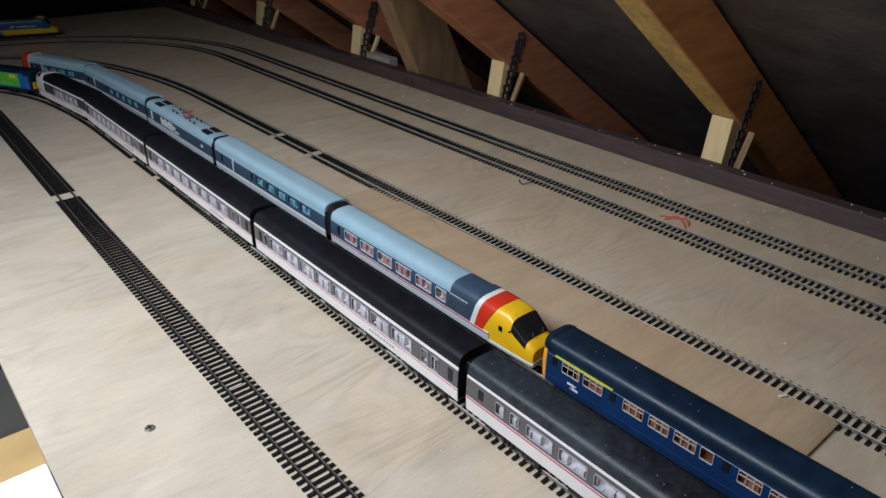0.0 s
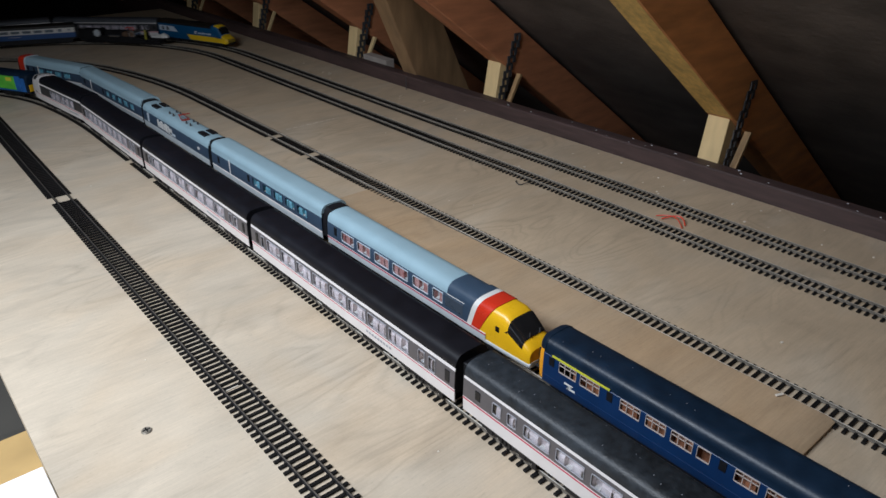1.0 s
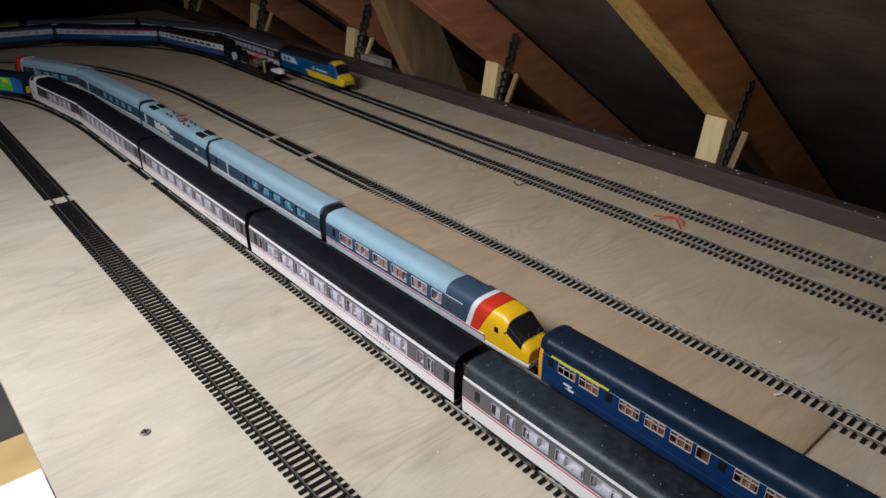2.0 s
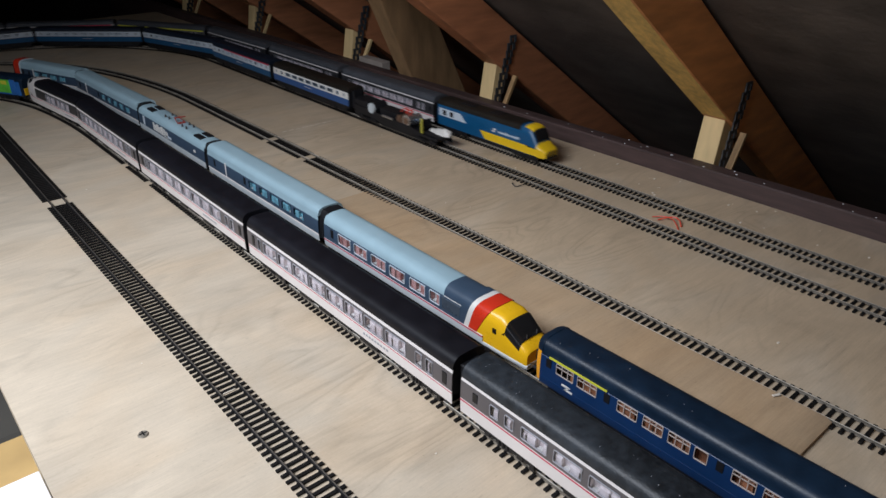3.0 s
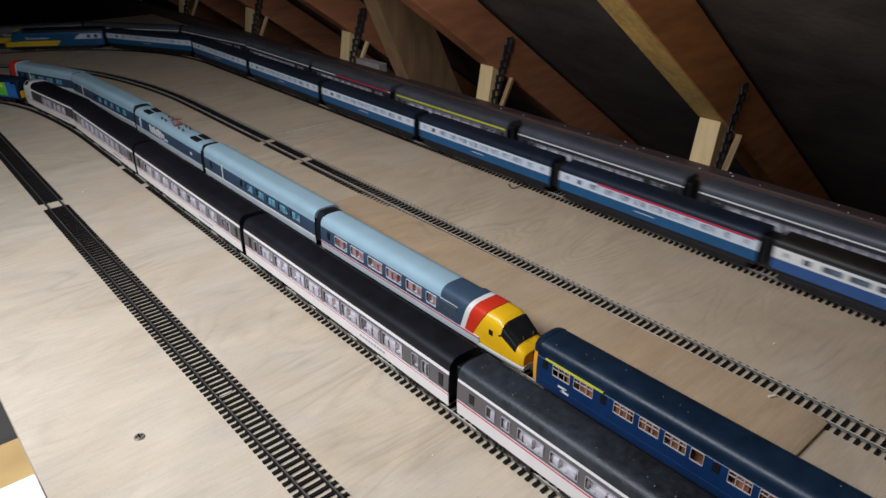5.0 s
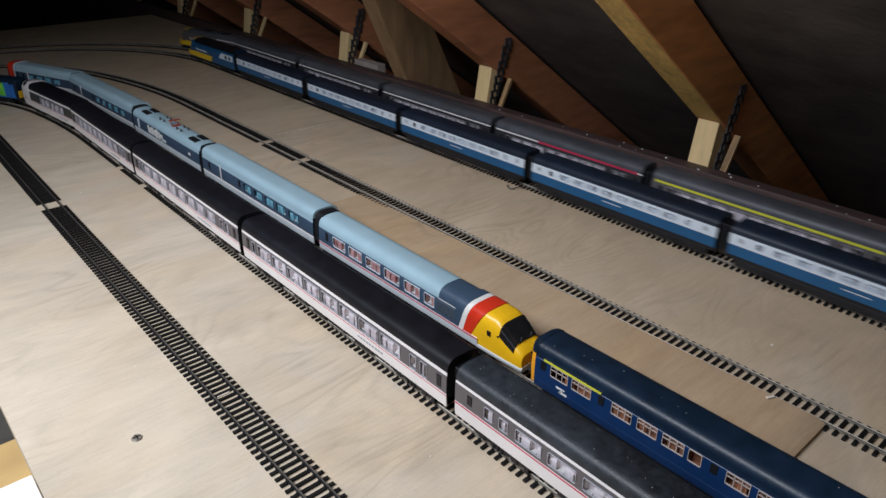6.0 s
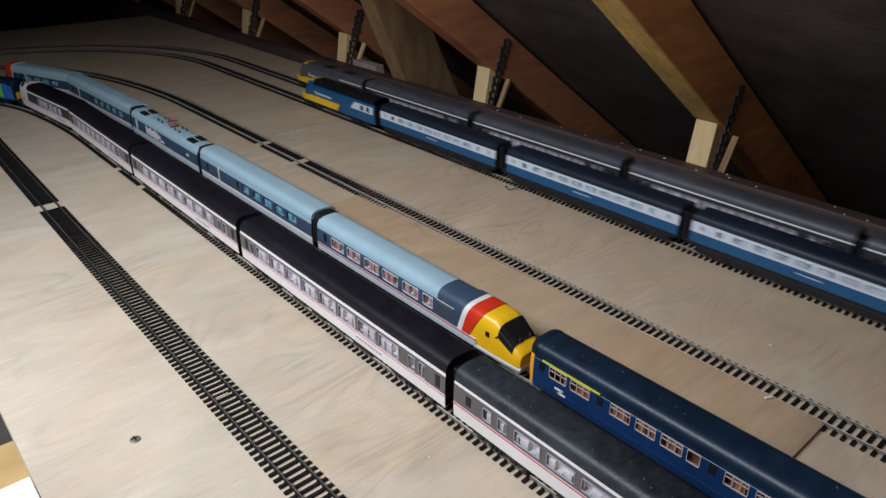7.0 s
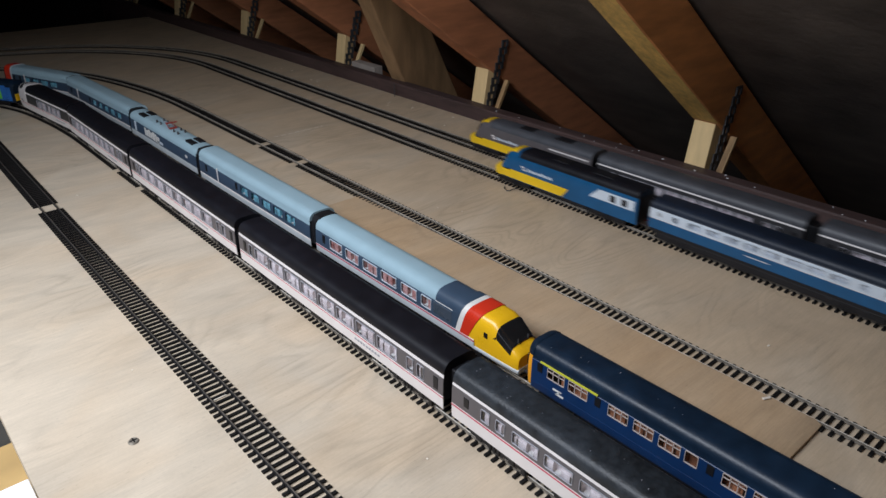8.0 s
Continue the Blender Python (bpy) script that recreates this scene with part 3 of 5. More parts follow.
def coach(name, label, L, spec, windows, doors, gang=True, category="coach", group=""):
    """spec: materials roof, cantrail, band, line, lower, seats, glass; optional line_top over part of the side."""
    th = empty(name, label, category, group)
    h = L / 2
    # levels: foot of the line, its top, foot of the window band, window sill and head, foot of the cantrail
    z1, z2, z3, w0, w1, z4 = spec.get("levels", (0.0152, 0.0166, 0.0174, 0.0218, 0.0322, 0.0352))
    low = spec.get("bottom", 0.0080)
    p_low = [(0.0175, low), (0.0177, min(low + 0.0035, z1 - 0.0008)), (0.0178, z1)]
    p_line = [(0.0180, z1), (0.0180, z2)]
    p_mid = [(0.0178, z2), (0.0178, z3)]
    p_band = [(0.0178, z3), (0.0178, w0), (0.0174, w1), (0.0170, z4)]
    p_rail = [(0.0171, z4), (0.0165, 0.0382)]
    for s in (-1, 1):
        def prof(p):
            return [(s * x, z) for x, z in p]
        part("lower_panel", strip(prof(p_low), -h, h), spec["lower"], th)
        part("waist_line", strip(prof(p_line), -h, h), spec["line"], th)
        part("waist_panel", strip(prof(p_mid), -h, h), spec.get("waist", spec["band"]), th)
        part("window_band", strip(prof(p_band), -h, h, windows, hole_at=1), spec["band"], th)
        part("cantrail", strip(prof(p_rail), -h, h), spec["cantrail"], th)
        for a, b in windows:
            g = bmesh.new()
            block(g, s * 0.0172 - 0.0001, s * 0.0172 + 0.0001, a + 0.0002, b - 0.0002, w0 + 0.0001, w1 - 0.0001)
            pane = part("window_pane", g, spec["glass"], th)
            f = bmesh.new()
            for y, u in ((a, 1), (b, -1)):
                block(f, s * 0.01765 - 0.0005, s * 0.01765 + 0.0003, y - 0.0002, y + 0.0002, w0 + 0.0009, w1 - 0.0009)
                for z, d in ((w0, 1), (w1, -1)):
                    loft([[(x, y - u * 0.0002, z + d * 0.0010), (x, y + u * 0.0002, z + d * 0.0010), (x, y + u * 0.0010, z + d * 0.0002), (x, y + u * 0.0010, z - d * 0.0002), (x, y + u * 0.0003, z - d * 0.0002), (x, y - u * 0.0002, z + d * 0.0003)] for x in (s * 0.0172, s * 0.01795)], f)
            for z in (w0, w1):
                block(f, s * 0.01765 - 0.0005, s * 0.01765 + 0.0004, a + 0.0009, b - 0.0009, z - 0.0002, z + 0.0002)
            if b - a > 0.012 and spec.get("vents"):
                block(f, s * 0.0176 - 0.0003, s * 0.0176 + 0.0002, a, b, w1 - 0.0036, w1 - 0.0030)
                for t in ((a * 2 + b) / 3, (a + 2 * b) / 3):
                    block(f, s * 0.0176 - 0.0003, s * 0.0176 + 0.0002, t - 0.0003, t + 0.0003, w0, w1)
            part("window_frame", f, spec["frame"], pane)
        for a, b in doors:
            d = bmesh.new()
            block(d, s * 0.0177 - 0.0004, s * 0.0177 + 0.0004, (a + b) / 2 - 0.0025, (a + b) / 2 + 0.0025, w0 + 0.0015, w1 - 0.0005)
            part("door_window", d, spec.get("door_glass", BLACK), th, "dark drop light of the door")
    ring = roof_ring(0.0166, 0.0378, spec.get("roof_top", 0.0478))
    bm = loft([[(x, y, z) for x, z in ring] for y in (-h, h)])
    part("roof", bm, spec["roof"], th)
    part("floor_pan", boxed(-0.0165, 0.0165, -h, h, 0.0098, 0.0150), BLACK, th)
    for s in (-1, 1):
        e = bmesh.new()
        y = s * h
        block(e, -0.0166, 0.0166, min(y, y - s * 0.0012), max(y, y - s * 0.0012), 0.0098, 0.0385)
        part("end_wall", e, BLACK, th)
        if gang:
            g = bmesh.new()
            y2 = y + s * 0.0068
            block(g, -0.0095, 0.0095, min(y, y2), max(y, y2), 0.0105, 0.0405, 0.0008)
            part("gangway", g, BLACK, th, "black corridor connection")
        bogie(th, s * (h - 0.045))
    for a, b, z in ((-0.082, -0.070, 0.0046), (-0.067, -0.039, 0.0016), (-0.036, -0.028, 0.0040), (-0.026, 0.004, 0.0026), (0.008, 0.030, 0.0014), (0.033, 0.040, 0.0046), (0.042, 0.066, 0.0020), (0.069, 0.080, 0.0048)):
        if max(-a, b) < h - 0.075:
            part("equipment_box", boxed(-0.0160, 0.0160, a, b, z, 0.0099, 0.0006), BLACK, th)
    # black strip for the underframe together with the shadow below the body
    if spec.get("solebar"):
        part("solebar", boxed(-0.0165, 0.0165, -h + 0.008, h - 0.008, 0.0028, 0.0100, 0.0006), BLACK, th)
    if spec.get("dust"):
        dust(th, L, spec["dust"])
    if spec.get("seats"):
        seats(th, -h + 0.03, h - 0.03, spec["seats"], top=w1 - spec.get("seat_drop", 0.0015), table=spec.get("table"), bounce=spec.get("bounce"))
    for a, b, mat in spec.get("class_lines", ()):
        for s in (-1, 1):
            part("class_line", boxed(min(s * 0.0164, s * 0.0174), max(s * 0.0164, s * 0.0174), a, b, 0.0358, 0.0382), mat, th, "coloured line above the windows")
    for a, b, mat, z0, z1 in spec.get("bars", ()):
        for s in (-1, 1):
            m = boxed(min(s * 0.0172, s * 0.0182), max(s * 0.0172, s * 0.0182), a, b, z0, z1)
            part("marking", m, mat, th)
    return th


def dust(th, L, n):
    """Pale specks lying on the roof."""
    r = random.Random(n)
    bm = bmesh.new()
    for _ in range(n):
        x, y, q = r.uniform(-0.010, 0.010), r.uniform(-L / 2, L / 2), r.uniform(0.0001, 0.00026)
        u = abs(x) / 0.0166
        z = 0.0378 + 0.0100 * (1 - u ** (2 / 0.55)) ** 0.45
        block(bm, x - q, x + q * 1.6, y - q, y + q, z - 0.0004, z + 0.0003)
    tagged(part("dust_specks", bm, FRAME, th), kind="stuff")


def row(y0, y1, n, w):
    step = (y1 - y0) / n
    return [(y0 + (i + 0.5) * step - w / 2, y0 + (i + 0.5) * step + w / 2) for i in range(n)]


IC = dict(roof=BLACK_ROOF, cantrail=WHITE, band=BAND, line=RED, lower=WHITE, waist=WHITE, frame=FRAME, glass=GLASS, seats=SEAT_PALE, seat_drop=0.0040, bounce=SEAT_PALE, levels=(0.0178, 0.0184, 0.0198, 0.0208, 0.0330, 0.0352),
          bars=[(-0.085 + 0.0042 * k, -0.0825 + 0.0042 * k, FRAME, 0.0128, 0.0146) for k in range(9)])


def express_coach(L, label, roof=BLACK_ROOF, flip=False, wide=0.88, **more):
    h = L / 2
    big = row(-h + 0.055, h - 0.034, 8, (L - 0.089) / 8 * wide)
    small = [(-h + 0.036, -h + 0.044), (-h + 0.023, -h + 0.031)]
    doors = [(-h + 0.004, -h + 0.013), (h - 0.018, h - 0.009)]
    if flip:
        big = row(-h + 0.0595, h - 0.0375, 8, (L - 0.097) / 8 * wide)
        small = [(-h + 0.0465, -h + 0.0550), (-h + 0.0315, -h + 0.0400)]
        doors[0] = (-h + 0.0115, -h + 0.0205)
    wins = big + small + [(h - 0.029, h - 0.023)]
    if flip:
        wins = [(-b, -a) for a, b in wins]
        doors = [(-b, -a) for a, b in doors]
    return coach("express_coach", label, L, {**IC, "roof": roof, "dust": 40 if roof is DUSTY_ROOF else 0, **more}, sorted(wins), doors)


def blue_grey_coach(L, first=False, red=False):
    """The first coach of the train is older: paler blue, cream band, large dark windows."""
    h = L / 2
    spec = dict(roof=BROWN_ROOF if first else NAVY_ROOF, cantrail=NAVY_ROOF, band=CREAM if first else GREY_BAND, line=WHITE, lower=MID_BLUE if first else HST_BLUE, waist=GREY_BAND,
                levels=(0.0258, 0.0263, 0.0266, 0.0284, 0.0348, 0.0372), bottom=0.0140, roof_top=0.0462, solebar=True, door_glass=SEAT_SHADE, frame=GREY_BAND, glass=GLASS_DARK if first else GLASS, seats=SEAT_SHADE if first else SEAT_DARK,
                table=SEAT_SHADE if first else SEAT_DARK, bars=[(-0.01, 0.016, WHITE, 0.0206, 0.0213)])
    if red:
        spec["class_lines"] = [(-h + 0.004, h - 0.06, RED)]
    wins = row(-h + 0.046, h - 0.046, 7 if first else 8, 0.0198 if first else 0.0165) + [(-h + 0.030, -h + 0.038), (h - 0.038, h - 0.030)]
    doors = [(-h + 0.008, -h + 0.018), (h - 0.018, h - 0.008)]
    label = "older mid-blue and cream model coach with brown-black roof" if first else "blue and grey model coach with red roof-edge line" if red else "blue and grey model passenger coach with black roof"
    return coach("blue_grey_coach", label, L, spec, sorted(wins), doors, group="blue grey train")


def nose_ring(y, w, zb, zt, n=14, sq=0.5, wb=None):
    """Closed ring of a body section at y: w half width, from zb to zt, roof rounded."""
    wb = w * 0.94 if wb is None else wb
    pts = [(wb, y, zb), (w, y, zb + (zt - zb) * 0.33)]
    for i in range(n + 1):
        a = math.pi * i / n
        c, s = math.cos(a), math.sin(a)
        pts.append((w * math.copysign(abs(c) ** sq, c), y, zb + (zt - zb) * (0.55 + 0.45 * s ** 0.8)))
    pts += [(-w, y, zb + (zt - zb) * 0.33), (-wb, y, zb)]
    return pts


def patch(rings, i0, i1, off=0.0003):
    """Skin over the points i0 to i1 of the rings, lifted a little: a pane or a painted panel that follows the nose."""
    bm = bmesh.new()
    grid = []
    for r in rings:
        c = Vector((0, r[0][1], 0.02))
        line = []
        for i in range(i0, i1 + 1):
            v = Vector(r[i])
            d = (v - c)
            line.append(bm.verts.new(v + d.normalized() * off + Vector((0, -off, 0))))
        grid.append(line)
    for a, b in zip(grid[:-1], grid[1:]):
        for j in range(len(a) - 1):
            bm.faces.new((a[j], a[j + 1], b[j + 1], b[j]))
    bmesh.ops.recalc_face_normals(bm, faces=bm.faces[:])
    bmesh.ops.solidify(bm, geom=bm.faces[:], thickness=0.0002)
    return bm


def hst_power_car(L, upper, roof, label, rear=False, name="power_car"):
    """Wedge-nosed diesel power car; the front is at -y."""
    th = empty(name, label, "locomotive", "power cars")
    h = L / 2
    w, zb, zt = 0.0176, 0.0085, 0.0470
    yn = -h
    split = 0.0195
    body = []
    # y, half width, bottom, top
    shape = [(yn, 0.0120, 0.010, 0.0180), (yn + 0.004, 0.0150, 0.0085, 0.0208), (yn + 0.012, 0.0166, 0.0085, 0.0238), (yn + 0.016, 0.0168, 0.0085, 0.0268),
             (yn + 0.027, 0.0172, 0.0085, 0.0445), (yn + 0.034, 0.0176, 0.0085, zt), (h, w, zb, zt)]
    rings = [nose_ring(y, ww, b, t) for y, ww, b, t in shape]
    part("body", loft(rings), upper, th)
    # yellow lower front, to half length
    for s in (-1, 1):
        bm = bmesh.new()
        ring = [[(s * (x + 0.0004), y, z) for x, z in ((ww * 0.955, b + 0.001), (ww, b + (t - b) * 0.33), (ww, min(split, b + (t - b) * 0.5)))] +
                [(s * (x - 0.002), y, z) for x, z in ((ww, min(split, b + (t - b) * 0.5)), (ww * 0.955, b + 0.001))]
                for y, ww, b, t in [(yn + 0.004, 0.0150, 0.0085, 0.030), (yn + 0.012, 0.0168, 0.0085, 0.036), (yn + 0.034, 0.0176, 0.0085, 0.047), (-h + L * 0.56, 0.0176, 0.0085, 0.047)]]
        ring[-1] = [(x, y - (split - z) * 0.9, z) for x, y, z in ring[-1]]
        part("yellow_panel", loft(ring, bm), HST_YELLOW, th)
    part("nose_cap", loft([nose_ring(y, ww + 0.0005, b, t + 0.0005) for y, ww, b, t in shape[:4]]), HST_YELLOW, th)
    part("cab_roof", patch([nose_ring(y, ww, b, t) for y, ww, b, t in ((yn + 0.026, 0.0172, 0.0085, 0.0435), (yn + 0.034, 0.0176, 0.0085, zt), (yn + 0.042, 0.0176, 0.0085, zt))], 6, 12, 0.0005), HST_YELLOW, th, "yellow cab roof")
    part("windscreen", patch([nose_ring(y, ww, b, t) for y, ww, b, t in ((yn + 0.0165, 0.0168, 0.0085, 0.0292), (yn + 0.0255, 0.0171, 0.0085, 0.0425))], 6, 12, 0.0006), SCREEN, th)
    ro = loft([[(x, y, z) for x, z in roof_ring(0.0170, 0.0395, 0.0478)] for y in (yn + 0.049, h)])
    part("roof", ro, roof, th)
    for y0, y1 in ((yn + 0.10, yn + 0.125), (h - 0.075, h - 0.045)):
        part("roof_grille", boxed(-0.008, 0.008, y0, y1, 0.0468, 0.0485, 0.0005), BLACK, th)
    for s in (-1, 1):
        g = bmesh.new()
        x0, x1 = sorted((s * 0.0172, s * 0.0181))
        y0, y1 = h - 0.056, h - 0.004
        if upper is HST_BLUE:
            loft([[(x, y, z) for y, z in ((y0, 0.0350), (y1, 0.0350), (y1, 0.0235), (y0 - 0.014, 0.0235))] for x in (x0, x1)], g)
            panel = part("white_panel", g, GREY_BAND, th)
            for a in (y0 + 0.017, y0 + 0.034):
                lw = boxed(min(s * 0.0178, s * 0.0184), max(s * 0.0178, s * 0.0184), a, a + 0.008, 0.0255, 0.0330)
                part("louvre", lw, BLACK, panel)
        else:
            block(g, x0, x1, h - 0.075, h - 0.006, 0.0352, 0.0368)
            part("white_line", g, WHITE, th)
        # the double-arrow sign and the name beside it, unreadable
        sign, name_from = (yn + 0.098, yn + 0.050) if s < 0 else (yn + 0.053, yn + 0.065)
        arrow = bmesh.new()
        for dy, dz in ((0.0, 0.0), (0.0030, -0.0034)):
            loft([[(x, sign + dy + a, 0.0282 + dz + b) for a, b in ((0, 0), (0.0062, 0), (0.0062, 0.0018), (0, 0.0018))] for x in (x0, x1)], arrow)
        loft([[(x, sign + a, b) for a, b in ((0.0020, 0.0250), (0.0040, 0.0250), (0.0072, 0.0298), (0.0052, 0.0298))] for x in (x0, x1)], arrow)
        part("arrow_sign", arrow, WHITE, th, "white arrow sign")
        for k in range(9):
            part("marking", boxed(x0, x1, name_from + 0.0049 * k, name_from + 0.0049 * k + 0.0036, 0.0252, 0.0280 + (0.0010 if k in (0, 5) else 0)), GREY_BAND, th)
    part("end_wall", boxed(-0.0165, 0.0165, h - 0.001, h + 0.0006, 0.0095, 0.0395), BLACK, th)
    part("underframe", boxed(-0.0135, 0.0135, -h + 0.075, h - 0.075, 0.0025, 0.0086, 0.001), BLACK, th)
    for y in (-h + 0.042, h - 0.042):
        bogie(th, y)
    part("buffer_beam", boxed(-0.012, 0.012, yn - 0.0015, yn + 0.006, 0.0065, 0.0105, 0.001), BLACK, th)
    return th


def bare_chassis(L):
    """Power car running without its body: black frame, motor, weights and lamp bracket in the open."""
    th = empty("bare_chassis", "bodyless black locomotive chassis with exposed motor and weights", "locomotive", "blue grey train")
    h = L / 2
    f = -h
    part("frame", boxed(-0.0150, 0.0150, f + 0.012, h - 0.004, 0.0085, 0.0125, 0.0008), BLACK, th)
    part("fuel_tank", boxed(-0.0155, 0.0155, f + 0.070, h - 0.080, 0.0020, 0.0105, 0.001), BLACK, th)
    for s in (-1, 1):
        bm = bmesh.new()
        x0, x1 = sorted((s * 0.0150, s * 0.0160))
        loft([[(x, y, z) for y, z in ((f + 0.022, 0.0060), (h - 0.005, 0.0060), (h - 0.005, 0.0235), (h - 0.075, 0.0205), (f + 0.075, 0.0185), (f + 0.055, 0.0140), (f + 0.022, 0.0120))] for x in (x0, x1)], bm)
        part("side_skirt", bm, BLACK, th)
    for y in (f + 0.042, h - 0.042):
        bogie(th, y)
    part("nose_plate", boxed(-0.0125, 0.0125, f + 0.004, f + 0.046, 0.0125, 0.0175, 0.001), BLACK, th)
    # rough pale ballast lumps on the nose plate
    rr = random.Random(4)
    for y0, y1, w, z in ((f - 0.003, f + 0.018, 0.0085, 0.0275), (f + 0.012, f + 0.034, 0.0080, 0.0240), (f + 0.030, f + 0.044, 0.0060, 0.0215)):
        rings = []
        for k in range(7):
            u = k / 6
            e = 0.35 + 0.65 * math.sin(math.pi * (0.08 + 0.84 * u))
            rings.append([(w * e * math.cos(a) * rr.uniform(0.8, 1.12), y0 + (y1 - y0) * u, 0.0174 + max(0, math.sin(a)) * (z - 0.0174) * e * rr.uniform(0.75, 1.2))
                          for a in (2 * math.pi * i / 14 for i in range(14))])
        part("ballast_weight", loft(rings), CREAM, th, "lumpy off-white ballast weight")
    part("lamp_bracket", boxed(-0.0140, -0.0112, f + 0.0495, f + 0.0535, 0.0125, 0.0370, 0.0006), material("ochre_plastic", (0.42, 0.38, 0.05), 0.5), th, "yellow upright lamp bracket")
    part("cab_bulkhead", boxed(-0.0100, 0.0110, f + 0.0555, f + 0.0575, 0.0125, 0.0320, 0.0004), BLACK, th)
    bm = bmesh.new()
    cylinder(bm, (-0.0150, f + 0.088, 0.0250), (0.0120, f + 0.088, 0.0235), 0.0095, 18)
    coil = bmesh.new()
    pts = [(-0.006 + 0.005 * math.cos(k * 0.9), f + 0.088 + 0.0016 * k, 0.0375 + 0.0035 * math.sin(k * 0.9)) for k in range(12)]
    for p, q in zip(pts[:-1], pts[1:]):
        cylinder(coil, p, q, 0.0011, 6)
    cylinder(coil, (-0.008, f + 0.090, 0.0330), pts[0], 0.0008, 6)
    part("wire", coil, WIRE_RED, th, "loose coil of red wire")
    mo = part("motor", bm, CHROME, th, "round motor with bright end plate")
    bm = bmesh.new()
    cylinder(bm, (-0.0164, f + 0.088, 0.0250), (-0.0148, f + 0.088, 0.0250), 0.0058, 14)
    part("commutator", bm, COPPER, mo)
    bm = bmesh.new()
    cylinder(bm, (-0.0152, f + 0.106, 0.0235), (0.0115, f + 0.106, 0.0225), 0.0080, 18)
    cylinder(bm, (-0.0160, f + 0.106, 0.0235), (-0.0150, f + 0.106, 0.0235), 0.0030, 10)
    part("gear", bm, COPPER, mo, "brown gear wheel")
    bm = bmesh.new()
    cylinder(bm, (-0.0163, f + 0.122, 0.0205), (-0.0163, f + 0.150, 0.0205), 0.0022, 10)
    part("weight_bar", bm, CHROME, th, "bright metal bar weight")
    part("weight_block", boxed(-0.0110, 0.0110, f + 0.116, f + 0.166, 0.0125, 0.0300, 0.0010), BLACK, th)
    bm = bmesh.new()
    cylinder(bm, (-0.0165, f + 0.184, 0.0255), (0.0130, f + 0.184, 0.0245), 0.0088, 20)
    part("drum", bm, APT_LOWER, th, "pale round drum over the rear bogie")
    bm = bmesh.new()
    cylinder(bm, (-0.0130, f + 0.184, 0.0245), (0.0120, f + 0.184, 0.0245), 0.0108, 20)
    part("drum_rim", bm, BLACK, th)
    part("rear_block", boxed(-0.0145, 0.0145, f + 0.198, h - 0.004, 0.0125, 0.0330, 0.0015), BLACK, th)
    return th


APT = dict(solebar=True, levels=(0.0152, 0.0166, 0.0172, 0.0212, 0.0320, 0.0335), roof=APT_ROOF, cantrail=APT_ROOF, band=APT_GREY, line=RED, lower=APT_LOWER, waist=WHITE, frame=GREY_BAND, glass=GLASS)


def apt_coach(L, seat, label, n=5):
    h = L / 2
    wins = [(-h + 0.031 + 0.0285 * k, -h + 0.0535 + 0.0280 * k) for k in range(n)]
    doors = [(h - 0.028, h - 0.016), (-h + 0.0305 + 0.0285 * n, -h + 0.0385 + 0.0285 * n)]
    th = coach("advanced_train_coach", label, L, dict(APT, line=WHITE, frame=APT_GREY, seats=seat, seat_drop=0.0030, bounce=seat, bars=[(h - 0.058, h - 0.0555, WHITE, 0.0172, 0.0360)]), wins, doors, gang=False, group="tilting train")
    gaiter(th, h + 0.006)
    return th


def gaiter(parent, y):
    bm = loft([[(x * k, yy, z) for x, z in roof_ring(0.0168, 0.012, 0.0462, 12, 0.35)] for yy, k in ((y - 0.007, 0.98), (y - 0.0025, 0.90), (y, 0.96), (y + 0.0025, 0.90), (y + 0.007, 0.98))])
    return part("gaiter", bm, BLACK, parent, "black rubber gaiter between cars")


